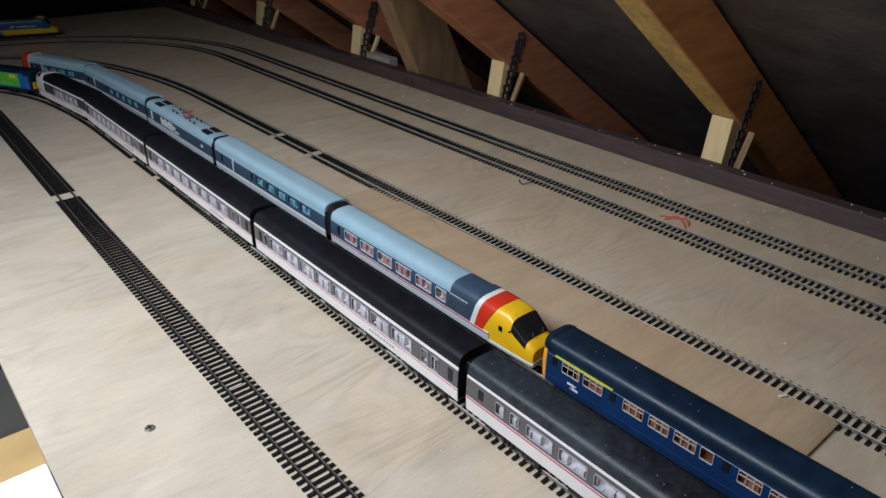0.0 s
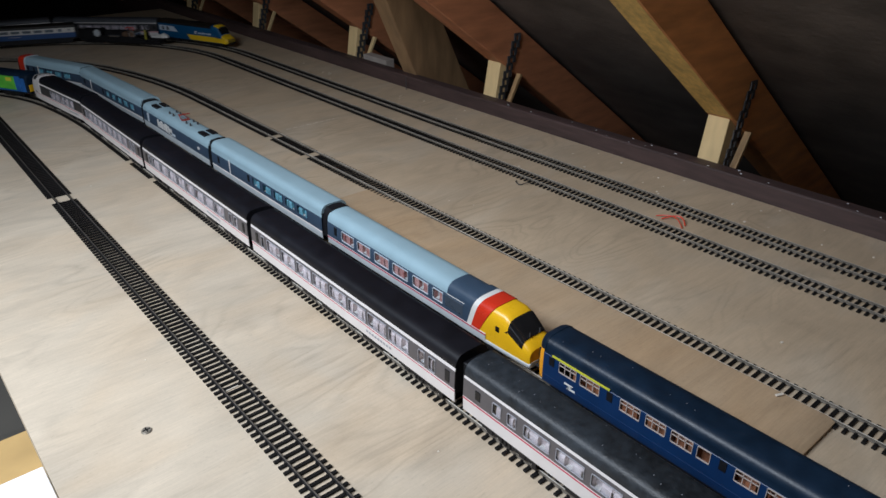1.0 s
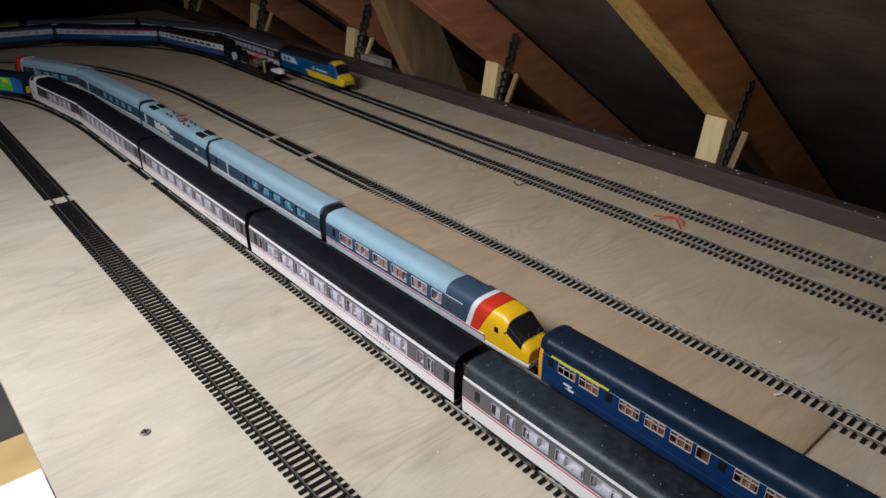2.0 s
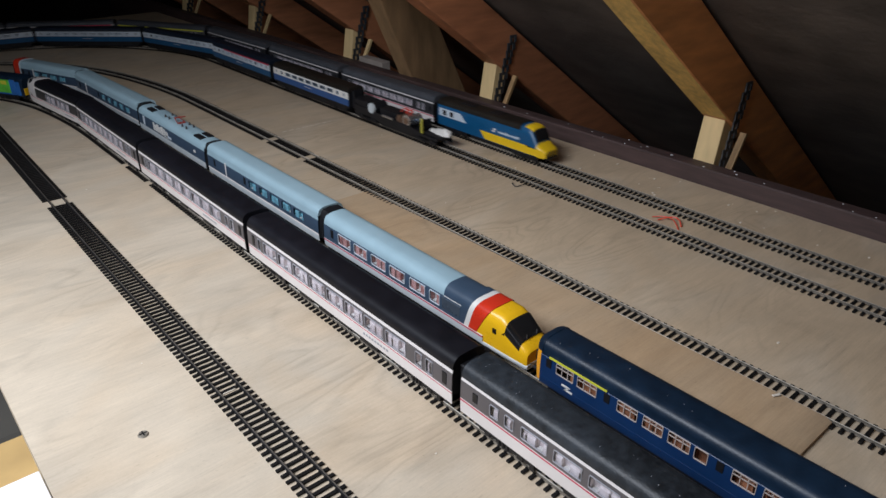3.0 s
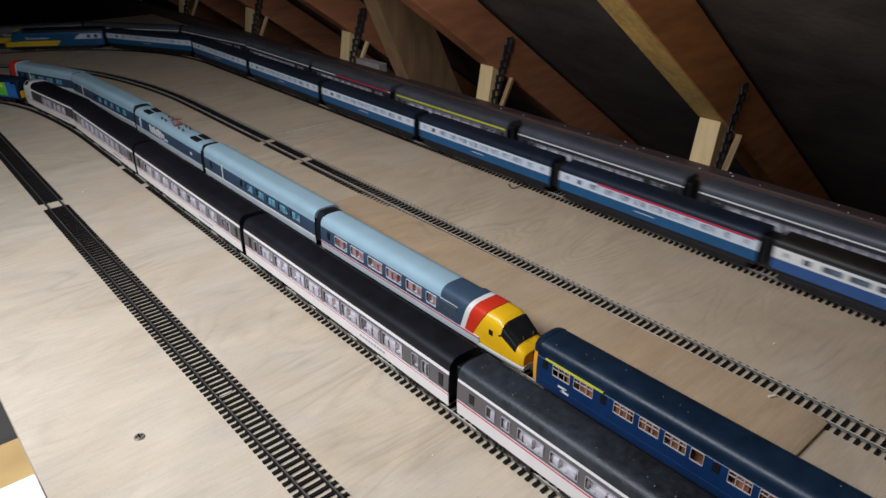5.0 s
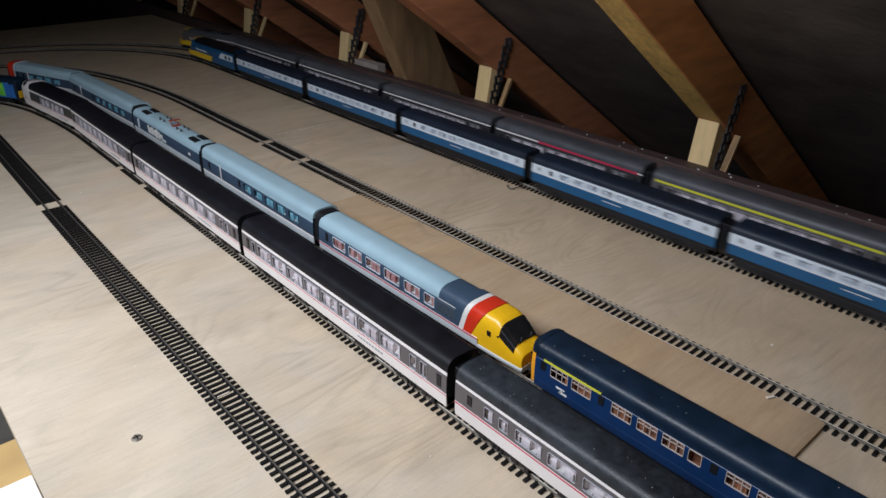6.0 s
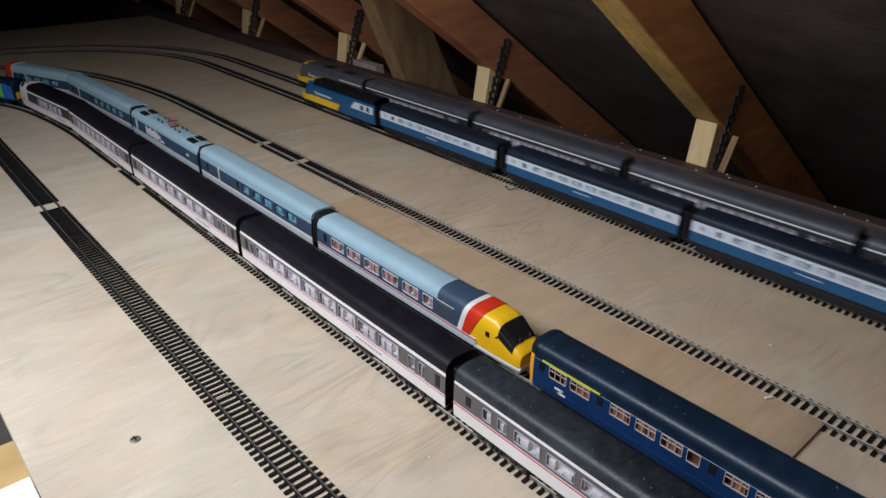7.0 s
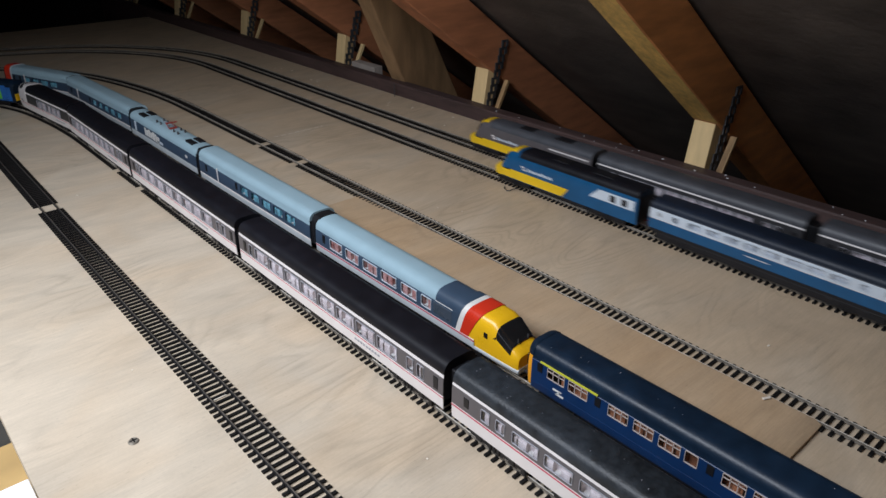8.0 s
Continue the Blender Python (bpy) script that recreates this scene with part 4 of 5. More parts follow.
def apt_front(L):
    h = L / 2
    th = empty("advanced_train_driving_car", "grey tilting train driving car with white, red and yellow nose", "locomotive", "tilting train")
    f = -h
    wins = [(f + a, f + b) for a, b in ((0.107, 0.121), (0.128, 0.151), (0.159, 0.183), (0.190, 0.214), (0.222, 0.245), (0.252, 0.275))]
    y0, y1, yr = f + 0.074, h, f + 0.102
    for s in (-1, 1):
        def prof(p):
            return [(s * x, z) for x, z in p]
        part("lower_panel", strip(prof([(0.0174, 0.0085), (0.0176, 0.0125), (0.0176, 0.0152)]), f + 0.050, y1), APT_LOWER, th)
        part("waist_line", strip(prof([(0.0178, 0.0152), (0.0179, 0.0166)]), f + 0.050, y1), RED, th)
        part("waist_line", strip(prof([(0.0178, 0.0166), (0.0178, 0.0173)]), f + 0.050, y1), WHITE, th)
        part("window_band", strip(prof([(0.0177, 0.0173), (0.0177, 0.0210), (0.0171, 0.0322), (0.0166, 0.0336)]), y0, y1, wins, hole_at=1), APT_GREY, th)
        for a, b in wins:
            pane = part("window_pane", boxed(min(s * 0.0168, s * 0.0170), max(s * 0.0168, s * 0.0170), a + 0.0002, b - 0.0002, 0.0211, 0.0321), GLASS, th)
            fr = bmesh.new()
            for y, u in ((a, 1), (b, -1)):
                block(fr, s * 0.01755 - 0.0006, s * 0.01755 + 0.0003, y - 0.0002, y + 0.0002, 0.0222, 0.0310)
                for z, d in ((0.0210, 1), (0.0322, -1)):
                    loft([[(x, y - u * 0.0002, z + d * 0.0013), (x, y + u * 0.0002, z + d * 0.0013), (x, y + u * 0.0013, z + d * 0.0002), (x, y + u * 0.0013, z - d * 0.0002), (x, y + u * 0.0004, z - d * 0.0002), (x, y - u * 0.0002, z + d * 0.0004)] for x in (s * 0.0169, s * 0.01795)], fr)
            for z in (0.0210, 0.0322):
                block(fr, s * 0.01755 - 0.0006, s * 0.01755 + 0.0003, a + 0.0012, b - 0.0012, z - 0.0002, z + 0.0002)
            part("window_frame", fr, GREY_BAND, pane)
        part("door", boxed(min(s * 0.0168, s * 0.0180), max(s * 0.0168, s * 0.0180), h - 0.019, h - 0.014, 0.0222, 0.0318, 0.0003), BLACK, th)
        part("cab_door_panel", boxed(min(s * 0.0168, s * 0.0179), max(s * 0.0168, s * 0.0179), f + 0.079, f + 0.104, 0.0205, 0.0322, 0.0003), TINTED, th, "grey glazed panel behind the cab")
        part("roof_line", boxed(min(s * 0.0160, s * 0.0169), max(s * 0.0160, s * 0.0169), f + 0.072, yr, 0.0334, 0.0340), CREAM, th)
    top = [(x, z) for x, z in roof_ring(0.0166, 0.0335, 0.0452, 20, 0.62)]
    part("roof", loft([[(x, y, z) for x, z in top] for y in (yr, y1)]), APT_ROOF, th, "pale blue-grey roof")
    part("roof", loft([[(x, y, z) for x, z in top] for y in (y0, yr - 0.0001)]), APT_GREY, th, "dark grey roof end")
    part("floor_pan", boxed(-0.0150, 0.0150, y0, y1, 0.0090, 0.0150), BLACK, th)
    part("bulkhead", boxed(-0.0160, 0.0160, y0, y0 + 0.001, 0.0090, 0.0345), BLACK, th)
    part("bulkhead", boxed(-0.0160, 0.0160, y1 - 0.001, y1, 0.0090, 0.0345), BLACK, th)
    seats(th, f + 0.105, h - 0.022, SEAT_RED, top=0.0300)
    # nose: y, half width, bottom, top
    shape = [(f + 0.000, 0.0142, 0.0100, 0.0232), (f + 0.0015, 0.0150, 0.0085, 0.0252), (f + 0.0065, 0.0155, 0.0085, 0.0275),
             (f + 0.0260, 0.0166, 0.0085, 0.0425), (f + 0.0310, 0.0168, 0.0085, 0.0448), (f + 0.058, 0.0175, 0.0085, 0.0453)]

    def ring(y, w, zb, zt):
        return nose_ring(y, w, zb, zt, 16, 0.42)
    part("nose", loft([ring(*q) for q in shape]), YELLOW, th, "bright yellow nose cone")

    def hoop(name, ya, yb, mat, label="", lean=0.0065):
        """Ring round the body that leans forward towards the roof; lean: that of its front edge."""
        rr = [[(x, yy - k * (z - 0.03) / 0.02, z) for x, yy, z in nose_ring(y, 0.0178, 0.0150, 0.0457, 16, 0.5, 0.0177)] for y, k in ((ya, lean), (yb, 0.0065))]
        return part(name, loft(rr), mat, th, label)
    hoop("red_hoop", f + 0.0510, f + 0.0640, SIGNAL_RED, "orange-red hoop", 0.0105)
    hoop("white_hoop", f + 0.0639, f + 0.0697, CREAM, "white hoop")
    hoop("grey_hoop", f + 0.0696, f + 0.0790, APT_GREY)
    W = [ring(y, ww, b, t) for y, ww, b, t in
         ((f + 0.0090, 0.0156, 0.0085, 0.0294), (f + 0.0165, 0.0161, 0.0085, 0.0352), (f + 0.0250, 0.0166, 0.0085, 0.0418))]
    part("windscreen", patch(W, 3, 17, 0.0006), SCREEN, th, "large black windscreen")
    for s in (-1, 1):
        quarter = loft([[(s * (x - d), f + y, z) for y, z, x in ((0.0085, 0.0268, 0.0135), (0.0280, 0.0296, 0.0170), (0.0225, 0.0345, 0.0158), (0.0165, 0.0330, 0.0137))] for d in (0.002, 0.0)])
        part("quarter_light", quarter, SCREEN, th, "black side pane of the windscreen")
        part("side_window", boxed(min(s * 0.0160, s * 0.0177), max(s * 0.0160, s * 0.0177), f + 0.0340, f + 0.0385, 0.0262, 0.0312, 0.0004), SCREEN, th)
        part("wiper", boxed(s * 0.006 - 0.0003, s * 0.006 + 0.0003, f + 0.0085, f + 0.0095, 0.0288, 0.0340), STRAP, th)
    part("lower_valance", loft([nose_ring(y, ww + 0.0004, 0.0070, t) for y, ww, t in ((f - 0.0005, 0.0143, 0.0120), (f + 0.003, 0.0152, 0.0120), (f + 0.024, 0.0166, 0.0120), (f + 0.052, 0.0172, 0.0120))]), APT_LOWER, th, "light grey valance")
    part("number_plate", boxed(-0.0035, 0.0035, f - 0.0006, f + 0.0010, 0.0165, 0.0180), BLACK, th)
    part("coupler", boxed(-0.002, 0.002, f - 0.006, f + 0.004, 0.004, 0.0065), BLACK, th)
    gaiter(th, h + 0.006)
    for y in (f + 0.060, h - 0.03):
        bogie(th, y)
    part("underframe", boxed(-0.0162, 0.0162, f + 0.09, h - 0.06, 0.003, 0.0091, 0.001), BLACK, th)
    return th


def apt_power(L):
    h = L / 2
    th = empty("advanced_train_power_car", "blue-grey power car with white lettering blocks and red pantograph", "locomotive", "tilting train")
    ring = roof_ring(0.0166, 0.0335, 0.0448, 20, 0.62)
    for s in (-1, 1):
        def prof(p):
            return [(s * x, z) for x, z in p]
        part("lower_panel", strip(prof([(0.0175, 0.0085), (0.0177, 0.0178)]), -h, h), APT_LOWER, th)
        part("side_panel", strip(prof([(0.0177, 0.0178), (0.0171, 0.0318), (0.0166, 0.0338)]), -h, h), APT_GREY, th)
        x0, x1 = sorted((s * 0.0168, s * 0.0181))
        # heavy white marking, unreadable: blocks of uneven width
        y = h - 0.064
        for w, gap, za, zb in ((0.0046, 0.0026, 0.0205, 0.0322), (0.0050, 0.0026, 0.0205, 0.0300), (0.0070, 0.0026, 0.0205, 0.0322), (0.0046, 0.0026, 0.0205, 0.0300),
                               (0.0080, 0.0030, 0.0198, 0.0322), (0.0046, 0.0026, 0.0192, 0.0312), (0.0076, 0.0, 0.0188, 0.0290)):
            part("marking", boxed(x0, x1, y - w, y, za, zb), CREAM, th)
            y -= w + gap
        part("marking", boxed(x0, x1, -h + 0.12, -h + 0.142, 0.0200, 0.0235), GREY_BAND, th)
        part("door", boxed(x0, x1, h - 0.026, h - 0.020, 0.0190, 0.0330), GREY_BAND, th)
        for k in range(2):
            part("marking", boxed(x0, x1, -h + 0.03 + k * 0.004, -h + 0.032 + k * 0.004, 0.0240, 0.0275), CREAM, th)
    part("roof", loft([[(x, y, z) for x, z in ring] for y in (-h, h)]), APT_ROOF, th)
    for y0, y1 in ((h - 0.050, h - 0.022), (-h + 0.022, -h + 0.050)):
        for x in (-0.006, 0.006):
            part("roof_hatch", boxed(x - 0.0045, x + 0.0045, y0, y1 - 0.004, 0.0425, 0.0462, 0.0008), BLACK, th)
    bm = bmesh.new()
    for a, b in (((-0.006, -0.014, 0.0455), (-0.003, 0.006, 0.0500)), ((0.006, -0.014, 0.0455), (0.003, 0.006, 0.0500)), ((-0.003, 0.006, 0.0500), (-0.004, -0.010, 0.0535)),
                 ((0.003, 0.006, 0.0500), (0.004, -0.010, 0.0535)), ((-0.008, -0.010, 0.0535), (0.008, -0.010, 0.0535)), ((-0.008, -0.013, 0.0535), (0.008, -0.013, 0.0535))):
        cylinder(bm, a, b, 0.0006, 6)
    block(bm, -0.0050, 0.0050, -0.016, -0.010, 0.0445, 0.0462)
    part("pantograph", bm, material("dull_red_paint", (0.30, 0.05, 0.035), 0.5, vary=0.3, scale=120), th, "dull red folded pantograph")
    for y in (-0.03, 0.020, 0.035, -0.045):
        for x in (-0.0055, 0.0055):
            pot = bmesh.new()
            for k in range(3):
                cylinder(pot, (x, y, 0.0440 + 0.0016 * k), (x, y, 0.0452 + 0.0016 * k), 0.0019 - 0.0003 * k, 10, 0.0013)
            part("insulator", pot, STRAP, th)
    part("floor_pan", boxed(-0.0155, 0.0155, -h, h, 0.0085, 0.0150), BLACK, th)
    for s in (-1, 1):
        part("end_wall", boxed(-0.0160, 0.0160, s * h - 0.0006, s * h + 0.0006, 0.0090, 0.0375), BLACK, th)
        bogie(th, s * (h - 0.04))
    part("underframe", boxed(-0.013, 0.013, -0.05, 0.05, 0.003, 0.0088, 0.001), BLACK, th)
    gaiter(th, h + 0.006)
    return th


def railcar(L):
    """Blue diesel railcar: rounded cab end in orange-yellow, first class line, sliding vents in each window."""
    h = L / 2
    spec = dict(roof=BLUE_ROOF, cantrail=BLUE_ROOF, band=BLUE, line=BLUE, lower=BLUE, waist=BLUE, frame=material("tan_window_bars", (0.50, 0.42, 0.38), 0.5), glass=GLASS, seats=SEAT_TAN, table=SEAT_TAN, vents=True, solebar=True, dust=10, levels=(0.0140, 0.0150, 0.0160, 0.0248, 0.0345, 0.0350),
                bars=[(-h + 0.009, -h + 0.0645, LINE_YELLOW, 0.0353, 0.0366)])
    wins = [(-h + a, -h + b) for a, b in ((0.0165, 0.0335), (0.0375, 0.0555), (0.0745, 0.0915), (0.0965, 0.1125), (0.1170, 0.1335), (0.1370, 0.1465),
                                         (0.1640, 0.1800), (0.1850, 0.2010), (0.2060, 0.2220), (0.2270, 0.2430))]
    doors = [(-h + 0.0585, -h + 0.0715), (-h + 0.1505, -h + 0.1605), (-h + 0.004, -h + 0.0135)]
    th = coach("diesel_railcar", "blue model diesel railcar with orange-yellow cab front", L, spec, wins, doors, gang=False, category="locomotive")
    bm = loft([nose_ring(y, w, 0.0085, t, 12, 0.5) for y, w, t in ((-h - 0.006, 0.0150, 0.0405), (-h - 0.004, 0.0168, 0.0440), (-h, 0.0176, 0.0470))])
    part("cab_front", bm, ORANGE, th, "orange-yellow cab front")
    bm = loft([[(x * k, y, z0 + (z - z0) * k) for x, z in roof_ring(0.0172, 0.0372, 0.0482) for z0 in (0.0372,)] for y, k in ((-h - 0.0055, 0.86), (-h - 0.003, 0.97), (-h + 0.001, 1.0))])
    part("cab_roof", bm, BLUE_ROOF, th, "rounded dark blue roof end")
    for s in (-1, 1):
        # the white double-arrow sign: two bars and a slanting stroke
        sign = bmesh.new()
        x0, x1 = sorted((s * 0.0176, s * 0.0182))
        loft([[(x, -h + y, z) for y, z in ((0.0231, 0.0174), (0.0305, 0.0174), (0.0305, 0.0190), (0.0231, 0.0190))] for x in (x0, x1)], sign)
        loft([[(x, -h + y, z) for y, z in ((0.0265, 0.0142), (0.0339, 0.0142), (0.0339, 0.0158), (0.0265, 0.0158))] for x in (x0, x1)], sign)
        loft([[(x, -h + y, z) for y, z in ((0.0254, 0.0144), (0.0273, 0.0144), (0.0319, 0.0188), (0.0300, 0.0188))] for x in (x0, x1)], sign)
        part("double_arrow", sign, CREAM, th, "white arrow sign")
    for x in (-0.011, 0.0, 0.011):
        part("cab_window", boxed(x - 0.0042, x + 0.0042, -h - 0.0072, -h - 0.0052, 0.0240, 0.0345, 0.0005), SCREEN, th)
    for x in (-0.010, 0.010):
        bm = bmesh.new()
        cylinder(bm, (x, -h - 0.013, 0.0115), (x, -h - 0.005, 0.0115), 0.0016, 10)
        part("buffer", bm, BLACK, th)
    part("coupler", boxed(-0.002, 0.002, -h - 0.013, -h, 0.004, 0.0065), BLACK, th)
    for i in range(14):
        y = -h + 0.02 + i * (L - 0.04) / 13
        for s in (-1, 1):
            v = boxed(s * 0.0090 - 0.0008, s * 0.0090 + 0.0008, y - 0.0008, y + 0.0008, 0.0450, 0.0470, 0.0003)
            part("roof_vent", v, GREY_BAND if (i + (s > 0)) % 3 == 0 else BLUE_ROOF, th)
    return th


def driving_trailer(L):
    """White-nosed driving trailer at the far end of the standing train; the cab is at +y."""
    h = L / 2
    wins = row(-h + 0.03, h - 0.075, 5, 0.018)
    th = coach("driving_trailer", "grey and white driving trailer with white cab and yellow nose", L, {**IC, "band": BAND_DARK}, wins, [], gang=False, category="locomotive")
    R = [nose_ring(y, w, 0.0085, t, 12, 0.5) for y, w, t in ((h - 0.026, 0.0183, 0.0490), (h + 0.004, 0.0176, 0.0475), (h + 0.012, 0.0165, 0.0440), (h + 0.019, 0.0150, 0.0300), (h + 0.022, 0.0130, 0.0240))]
    part("cab", loft(R), WHITE, th, "white cab")
    part("windscreen", boxed(-0.012, 0.012, h + 0.0125, h + 0.0185, 0.0285, 0.0405, 0.001), SCREEN, th)
    part("nose_panel", boxed(-0.0135, 0.0135, h + 0.0185, h + 0.0232, 0.0105, 0.0235, 0.001), YELLOW, th, "yellow nose panel")
    return th


def bright_wagon(L):
    """Green and blue picture-sided locomotive half in the dark."""
    h = L / 2
    th = empty("colourful_locomotive", "dark locomotive with bright green and blue painted sides", "locomotive")
    part("body", loft([nose_ring(y, w, 0.0085, t, 12, 0.45) for y, w, t in ((-h, 0.0160, 0.043), (-h + 0.006, 0.0176, 0.046), (h, 0.0176, 0.046))]), BLUE_ROOF, th)
    for s in (-1, 1):
        x0, x1 = sorted((s * 0.0166, s * 0.0184))
        part("green_panel", boxed(x0, x1, -h + 0.030, h - 0.05, 0.0135, 0.0390, 0.0008), GREEN, th)
        for a, b, z0, z1, mat in ((-h + 0.016, -h + 0.0295, 0.0135, 0.0400, SKY_BLUE), (-h + 0.036, -h + 0.052, 0.0290, 0.0372, LINE_YELLOW), (h - 0.0495, h - 0.02, 0.0135, 0.0390, SKY_BLUE),
                                  (h - 0.085, h - 0.062, 0.0180, 0.0240, LINE_YELLOW)):
            xa, xb = sorted((s * 0.0168, s * 0.0187))
            part("colour_patch", boxed(xa, xb, a, b, z0, z1, 0.0008), mat, th)
        part("blue_panel", boxed(x0, x1, -h + 0.005, -h + 0.0155, 0.0110, 0.0370, 0.0008), SKY_BLUE, th)
        part("blue_panel", boxed(x0, x1, -h + 0.016, h - 0.02, 0.0110, 0.0132, 0.0008), SKY_BLUE, th)
    part("front_panel", boxed(-0.014, 0.014, -h - 0.001, -h + 0.001, 0.0110, 0.0240, 0.0006), YELLOW, th)
    for s in (-1, 1):
        bogie(th, s * (h - 0.045))
    return th


# ---------------------------------------------------------------- build
build_board()
build_packing()
build_loft()


def put(th, line, s_front, s_back):
    """Stands a vehicle on a line between two lengths."""
    s, half = (s_front + s_back) / 2, (s_back - s_front) / 2 - 0.04
    th.matrix_basis = on_track(line, s, half, aside=0.0045 if line == "b" else 0.0)
    return th


# standing trains
put(stretch(express_coach(0.333, "white and dark grey model coach with dusty dark roof", DUSTY_ROOF, True, 0.80, levels=(0.0186, 0.0197, 0.0206, 0.0232, 0.0328, 0.0358)), 1.06), "b", -0.040, 0.293)
put(stretch(express_coach(0.333, "white and dark grey model coach with black roof"), 1.06), "b", 0.303, 0.636)
put(stretch(express_coach(0.314, "white and dark grey model coach with black roof"), 1.06), "b", 0.646, 0.960)
put(stretch(express_coach(0.275, "white and dark grey model coach with black roof"), 1.06), "b", 0.970, 1.245)
put(stretch(driving_trailer(0.208), 1.06), "b", 1.255, 1.463)
put(bright_wagon(0.20), "b", 1.508, 1.708)
put(railcar(0.270), "c", 0.0, 0.279).matrix_basis = pose(0.365, 0.144, RAIL_TOP, 0, 0, 180)
put(apt_front(0.304), "c", 0.296, 0.600)
put(apt_coach(0.288, SEAT_BLUE, "blue-grey tilting train coach with pale roof"), "c", 0.612, 0.900)
put(apt_power(0.254), "c", 0.912, 1.166)
put(apt_coach(0.296, SEAT_BLUE, "blue-grey tilting train coach with pale roof"), "c", 1.178, 1.474)
tail = put(apt_coach(0.190, SEAT_BLUE, "blue-grey tilting train coach with red end in shade", 4), "c", 1.486, 1.676)
part("red_hoop", loft([nose_ring(y, 0.0182, 0.0150, 0.0490, 16, 0.5, 0.0180) for y in (0.0832, 0.1010)]), SIGNAL_RED, tail, "orange-red hoop")
part("white_hoop", loft([nose_ring(y, 0.0182, 0.0150, 0.0490, 16, 0.5, 0.0180) for y in (0.0795, 0.0830)]), APT_LOWER, tail, "white hoop")

# running trains: each entry is a vehicle with its distance from the first joint to its own front and back
# lengths from the first joint to each joint behind it
F_JOINTS = (0.0, 0.2915, 0.580, 0.884, 1.177, 1.452, 1.737, 2.031, 2.317)
E_JOINTS = (0.0, 0.2855, 0.571, 0.857, 1.140, 1.424, 1.711, 2.007)
RUN_F, RUN_E = [], []
TALL = 1.08
RUN_F.append((stretch(hst_power_car(0.236, HST_BLUE, BROWN_ROOF, "blue diesel power car with yellow nose"), TALL), -0.238, -0.004, False))
IC_LEN, RED_LEN = 0.274, 0.262
RUNNING = dict(levels=(0.0164, 0.0178, 0.0186, 0.0224, 0.0322, 0.0364), band=BAND_DARK, seat_drop=0.0010)
grey_ic = stretch(express_coach(IC_LEN, "white and dark grey model coach with dark grey roof", GREY_ROOF, **RUNNING), TALL)
black_ic = stretch(express_coach(IC_LEN, "white and dark grey model coach with grey-black roof", SOOT_ROOF, **RUNNING), TALL)
yellow_ic = stretch(express_coach(IC_LEN, "dark grey model coach with yellow roof-edge line", SOOT_ROOF, cantrail=BAND, class_lines=[(-IC_LEN / 2 + 0.004, IC_LEN / 2 - 0.004, LINE_YELLOW)]), TALL)
red_ic = stretch(express_coach(RED_LEN, "dark grey model buffet coach with red roof-edge line", SOOT_ROOF, class_lines=[(-RED_LEN / 2 + 0.006, 0.045, RED)], **RUNNING), TALL)
for i, c in enumerate((grey_ic, copy_thing(grey_ic, Matrix()), copy_thing(grey_ic, Matrix()), yellow_ic, red_ic, black_ic, copy_thing(black_ic, Matrix()), copy_thing(black_ic, Matrix()))):
    tagged(c, group="express train")
    RUN_F.append((c, F_JOINTS[i] + 0.007, F_JOINTS[i + 1] - 0.007, False))
RUN_F.append((stretch(hst_power_car(0.242, BAND, GREY_ROOF, "dark grey diesel power car with yellow nose"), TALL), F_JOINTS[8] + 0.004, F_JOINTS[8] + 0.246, True))
RUN_E.append((bare_chassis(0.240), -0.242, -0.004, False))
BG_LEN = 0.269
bg = stretch(blue_grey_coach(BG_LEN), 1.03)
for i, c in enumerate((stretch(blue_grey_coach(BG_LEN, first=True), 1.03), stretch(blue_grey_coach(BG_LEN, red=True), 1.03), bg, *(copy_thing(bg, Matrix()) for _ in range(4)))):
    RUN_E.append((c, E_JOINTS[i] + 0.0085, E_JOINTS[i + 1] - 0.0085, False))
RUN_E.append((stretch(hst_power_car(0.239, HST_BLUE, BLACK_ROOF, "blue diesel power car with yellow nose"), TALL), E_JOINTS[7] + 0.004, E_JOINTS[7] + 0.243, True))

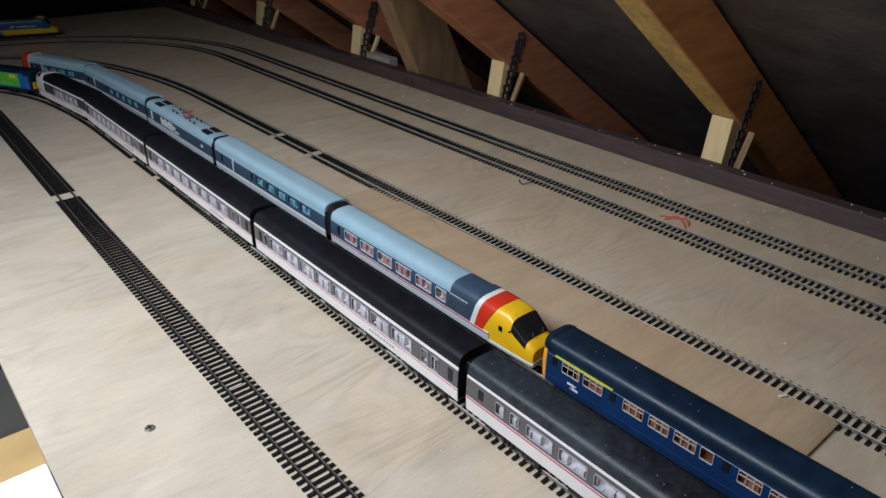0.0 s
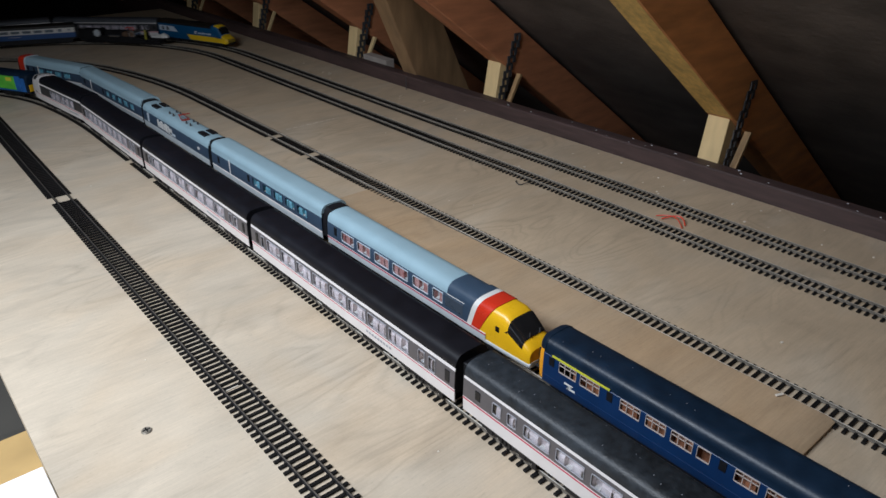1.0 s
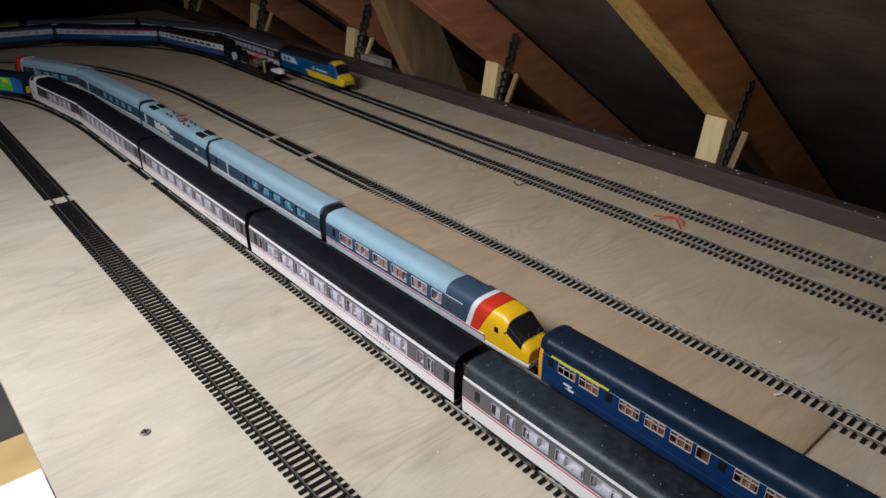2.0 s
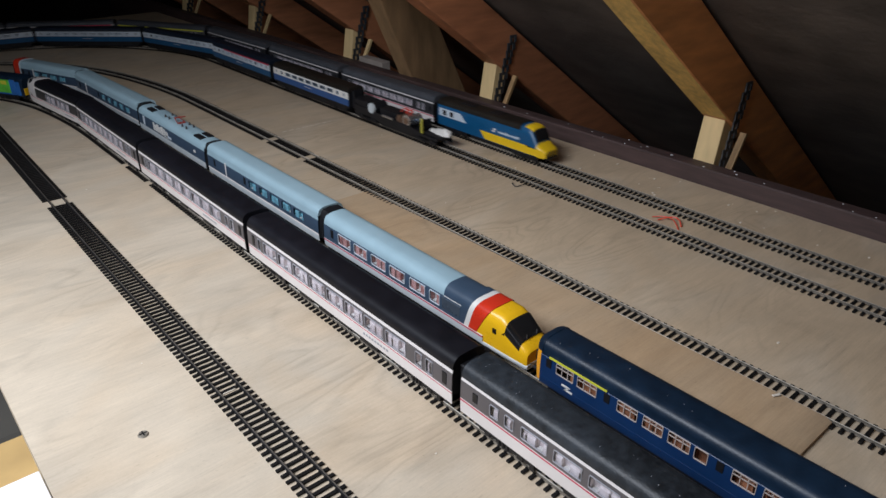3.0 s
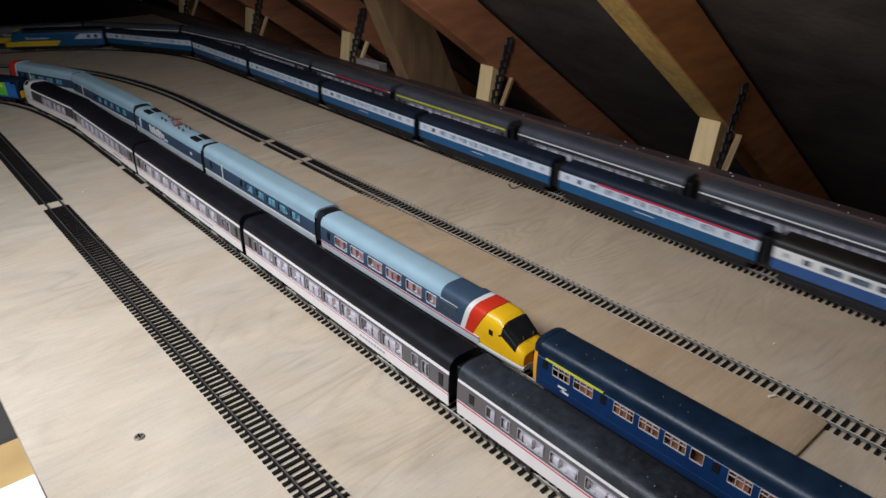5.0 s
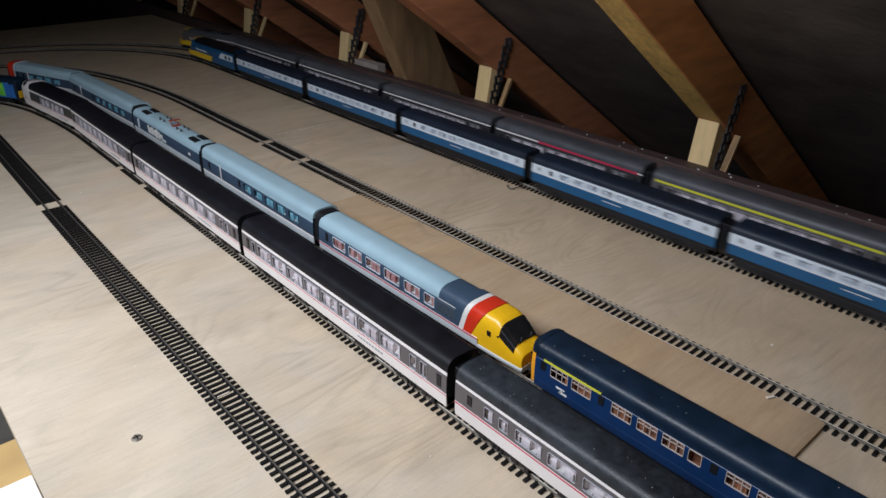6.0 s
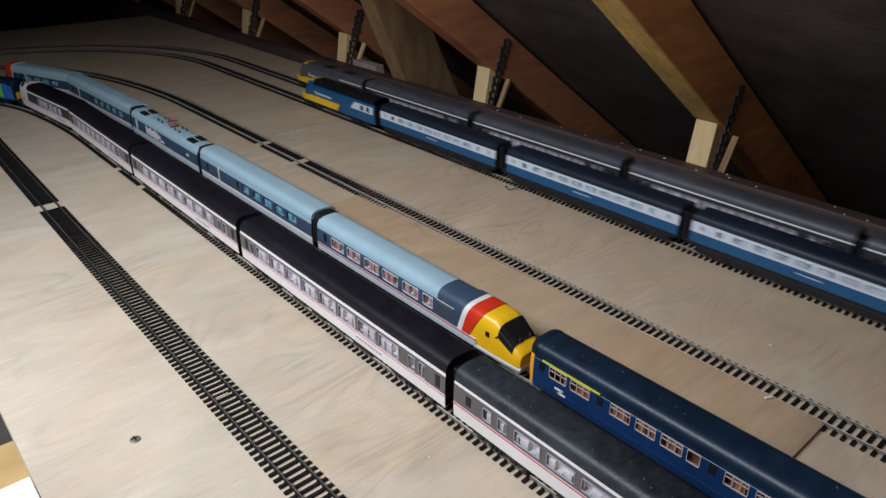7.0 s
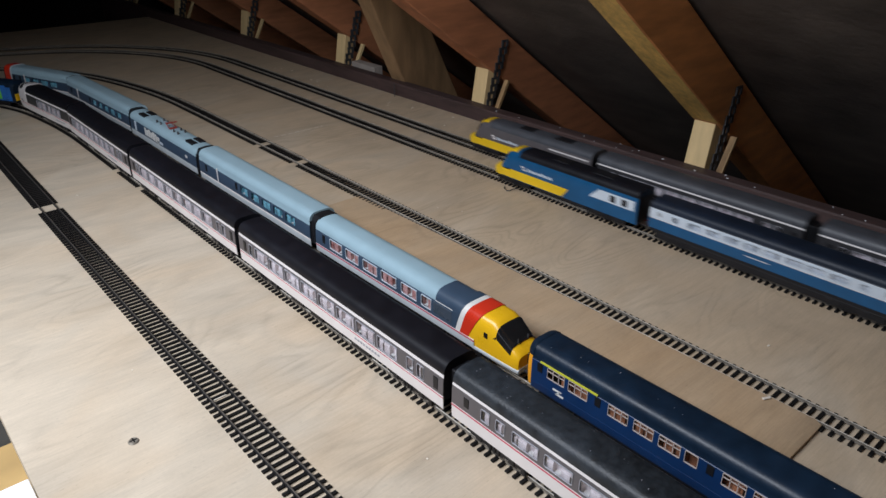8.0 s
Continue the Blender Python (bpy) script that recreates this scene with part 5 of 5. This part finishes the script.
# small things on the board
def small_things():
    bm = bmesh.new()
    cylinder(bm, (0.085, 0.4415, 0.0002), (0.085, 0.4415, 0.0012), 0.0042, 16, 0.0034)
    sc = empty("screw", "dark countersunk wood screw in the board", "screw")
    part("head", bm, SCREW, sc)
    bm = bmesh.new()
    block(bm, 0.0822, 0.0878, 0.4410, 0.4420, 0.0012, 0.0015)
    block(bm, 0.0845, 0.0855, 0.4387, 0.4443, 0.0012, 0.0015)
    part("slot", bm, BLACK, sc)
    bm = bmesh.new()
    tube(bm, [(0.705 + 0.014 * math.sin(a * 0.9), 0.408 - 0.030 * k / 12, 0.0015 + 0.004 * math.sin(math.pi * k / 12)) for k, a in ((k, math.pi * k / 12) for k in range(13))], 0.0008)
    tube(bm, [(0.700 + 0.016 * math.sin(0.5 + k * 0.22), 0.418 - 0.0035 * k, 0.0012 + 0.003 * math.sin(math.pi * k / 12)) for k in range(13)], 0.0006)
    tagged(part("red_wire", bm, WIRE_RED), "short bent red wire between the tracks", "wire")
    bm = bmesh.new()
    tube(bm, [(0.659 - 0.009 * math.sin(k * 0.5), 0.612 - 0.003 * k, 0.001 + 0.003 * math.sin(k * 0.7) ** 2) for k in range(9)], 0.0007)
    tagged(part("black_wire", bm, WIRE_BLACK), "short black wire beside the track", "wire")
    # pale block added where the board looks bright between two sleepers
    tagged(part("bright_gap_block", boxed(0.1515, 0.1625, 0.4455, 0.4480, 0.0003, 0.0012, 0.0003), CHIP), "tiny pale block standing in for a bright gap between the sleepers", "paper scrap")
    bm = boxed(-0.0035, 0.0035, -0.0012, 0.0012, 0, 0.0012, 0.0003)
    ch = tagged(part("wood_chip", bm, CHIP), "pale splinter of wood on the panel", "wood chip")
    ch.matrix_basis = pose(0.4825, 0.1475, 0.0064, 0, 0, -25)
    r = random.Random(7)
    bm = bmesh.new()
    for _ in range(90):
        x, y = r.uniform(0.02, 0.84), r.uniform(0.1, 1.5)
        if r.random() < 0.5:
            x = r.uniform(0.765, 0.845)
        if any(abs(x - LINES[k][0]) < 0.02 for k in LINES) or 0.28 < x < 0.5:
            continue
        s = r.uniform(0.0004, 0.0012)
        block(bm, x - s * r.uniform(1, 2), x + s, y - s, y + s, 0.0001, 0.0002 + s * 0.6)
    tagged(part("debris", bm, CHIP), "specks of plaster and sawdust on the board", "debris", kind="stuff")
    bm = bmesh.new()
    for k in range(8):
        x = 0.530 + 0.013 * k
        y = 1.0252 + r.uniform(-0.0010, 0.0010)
        block(bm, x, x + r.uniform(0.004, 0.012), y - r.uniform(0.0002, 0.0007), y + r.uniform(0.0002, 0.0007), 0.0001, 0.0003)
    tagged(part("filler_line", bm, CHIP), "thin pale line of filler along the board joint", "filler", kind="structure")
    bm = bmesh.new()
    for _ in range(20):
        y = r.choice((r.gauss(0.62, 0.10), r.gauss(0.30, 0.08), r.uniform(0.1, 1.2)))
        s = r.uniform(0.0003, 0.0008)
        x = r.uniform(0.853, 0.874)
        block(bm, x - s, x + s, y - s * 2, y + s * 2, 0.0241, 0.0243 + s * 0.4)
    tagged(part("plaster_crumbs", bm, CARD), "white plaster crumbs on the dark edge timber", "debris", kind="stuff")
    tagged(part("cardboard_box", boxed(-0.30, 0.050, 0.470, 0.628, -0.9, -0.088, 0.003), BOX_TAN), "brown cardboard box beside the baseboard", "box")
    tagged(part("white_box", boxed(-0.30, 0.0152, -0.1, 0.455, -0.9, -0.0012, 0.0006), CARD), "plain white box beside the baseboard", "box")
    # dark block added where the cardboard lies in the board's shade
    tagged(part("box_shade_block", boxed(-0.30, 0.050, 0.640, 0.76, -0.9, -0.096, 0.004), BOX_SHADE), "dark block added for the shaded end of the cardboard box", "crate")


small_things()
build_tracks()


def motions():
    times = [i * 0.2 for i in range(41)]
    for run, line, joint, speed in ((RUN_F, "f", 0.594, 0.5317), (RUN_E, "e", 0.7535, 0.525)):
        for th, a, b, back in run:
            rows = []
            half = (b - a) / 2 - 0.04
            for t in times:
                s = joint - speed * (t - 3.5) + (a + b) / 2
                m = on_track(line, s, half)
                rows.append((t, m @ pose(0, 0, 0, 0, 0, 180) if back else m))
            walk(th, rows)


motions()
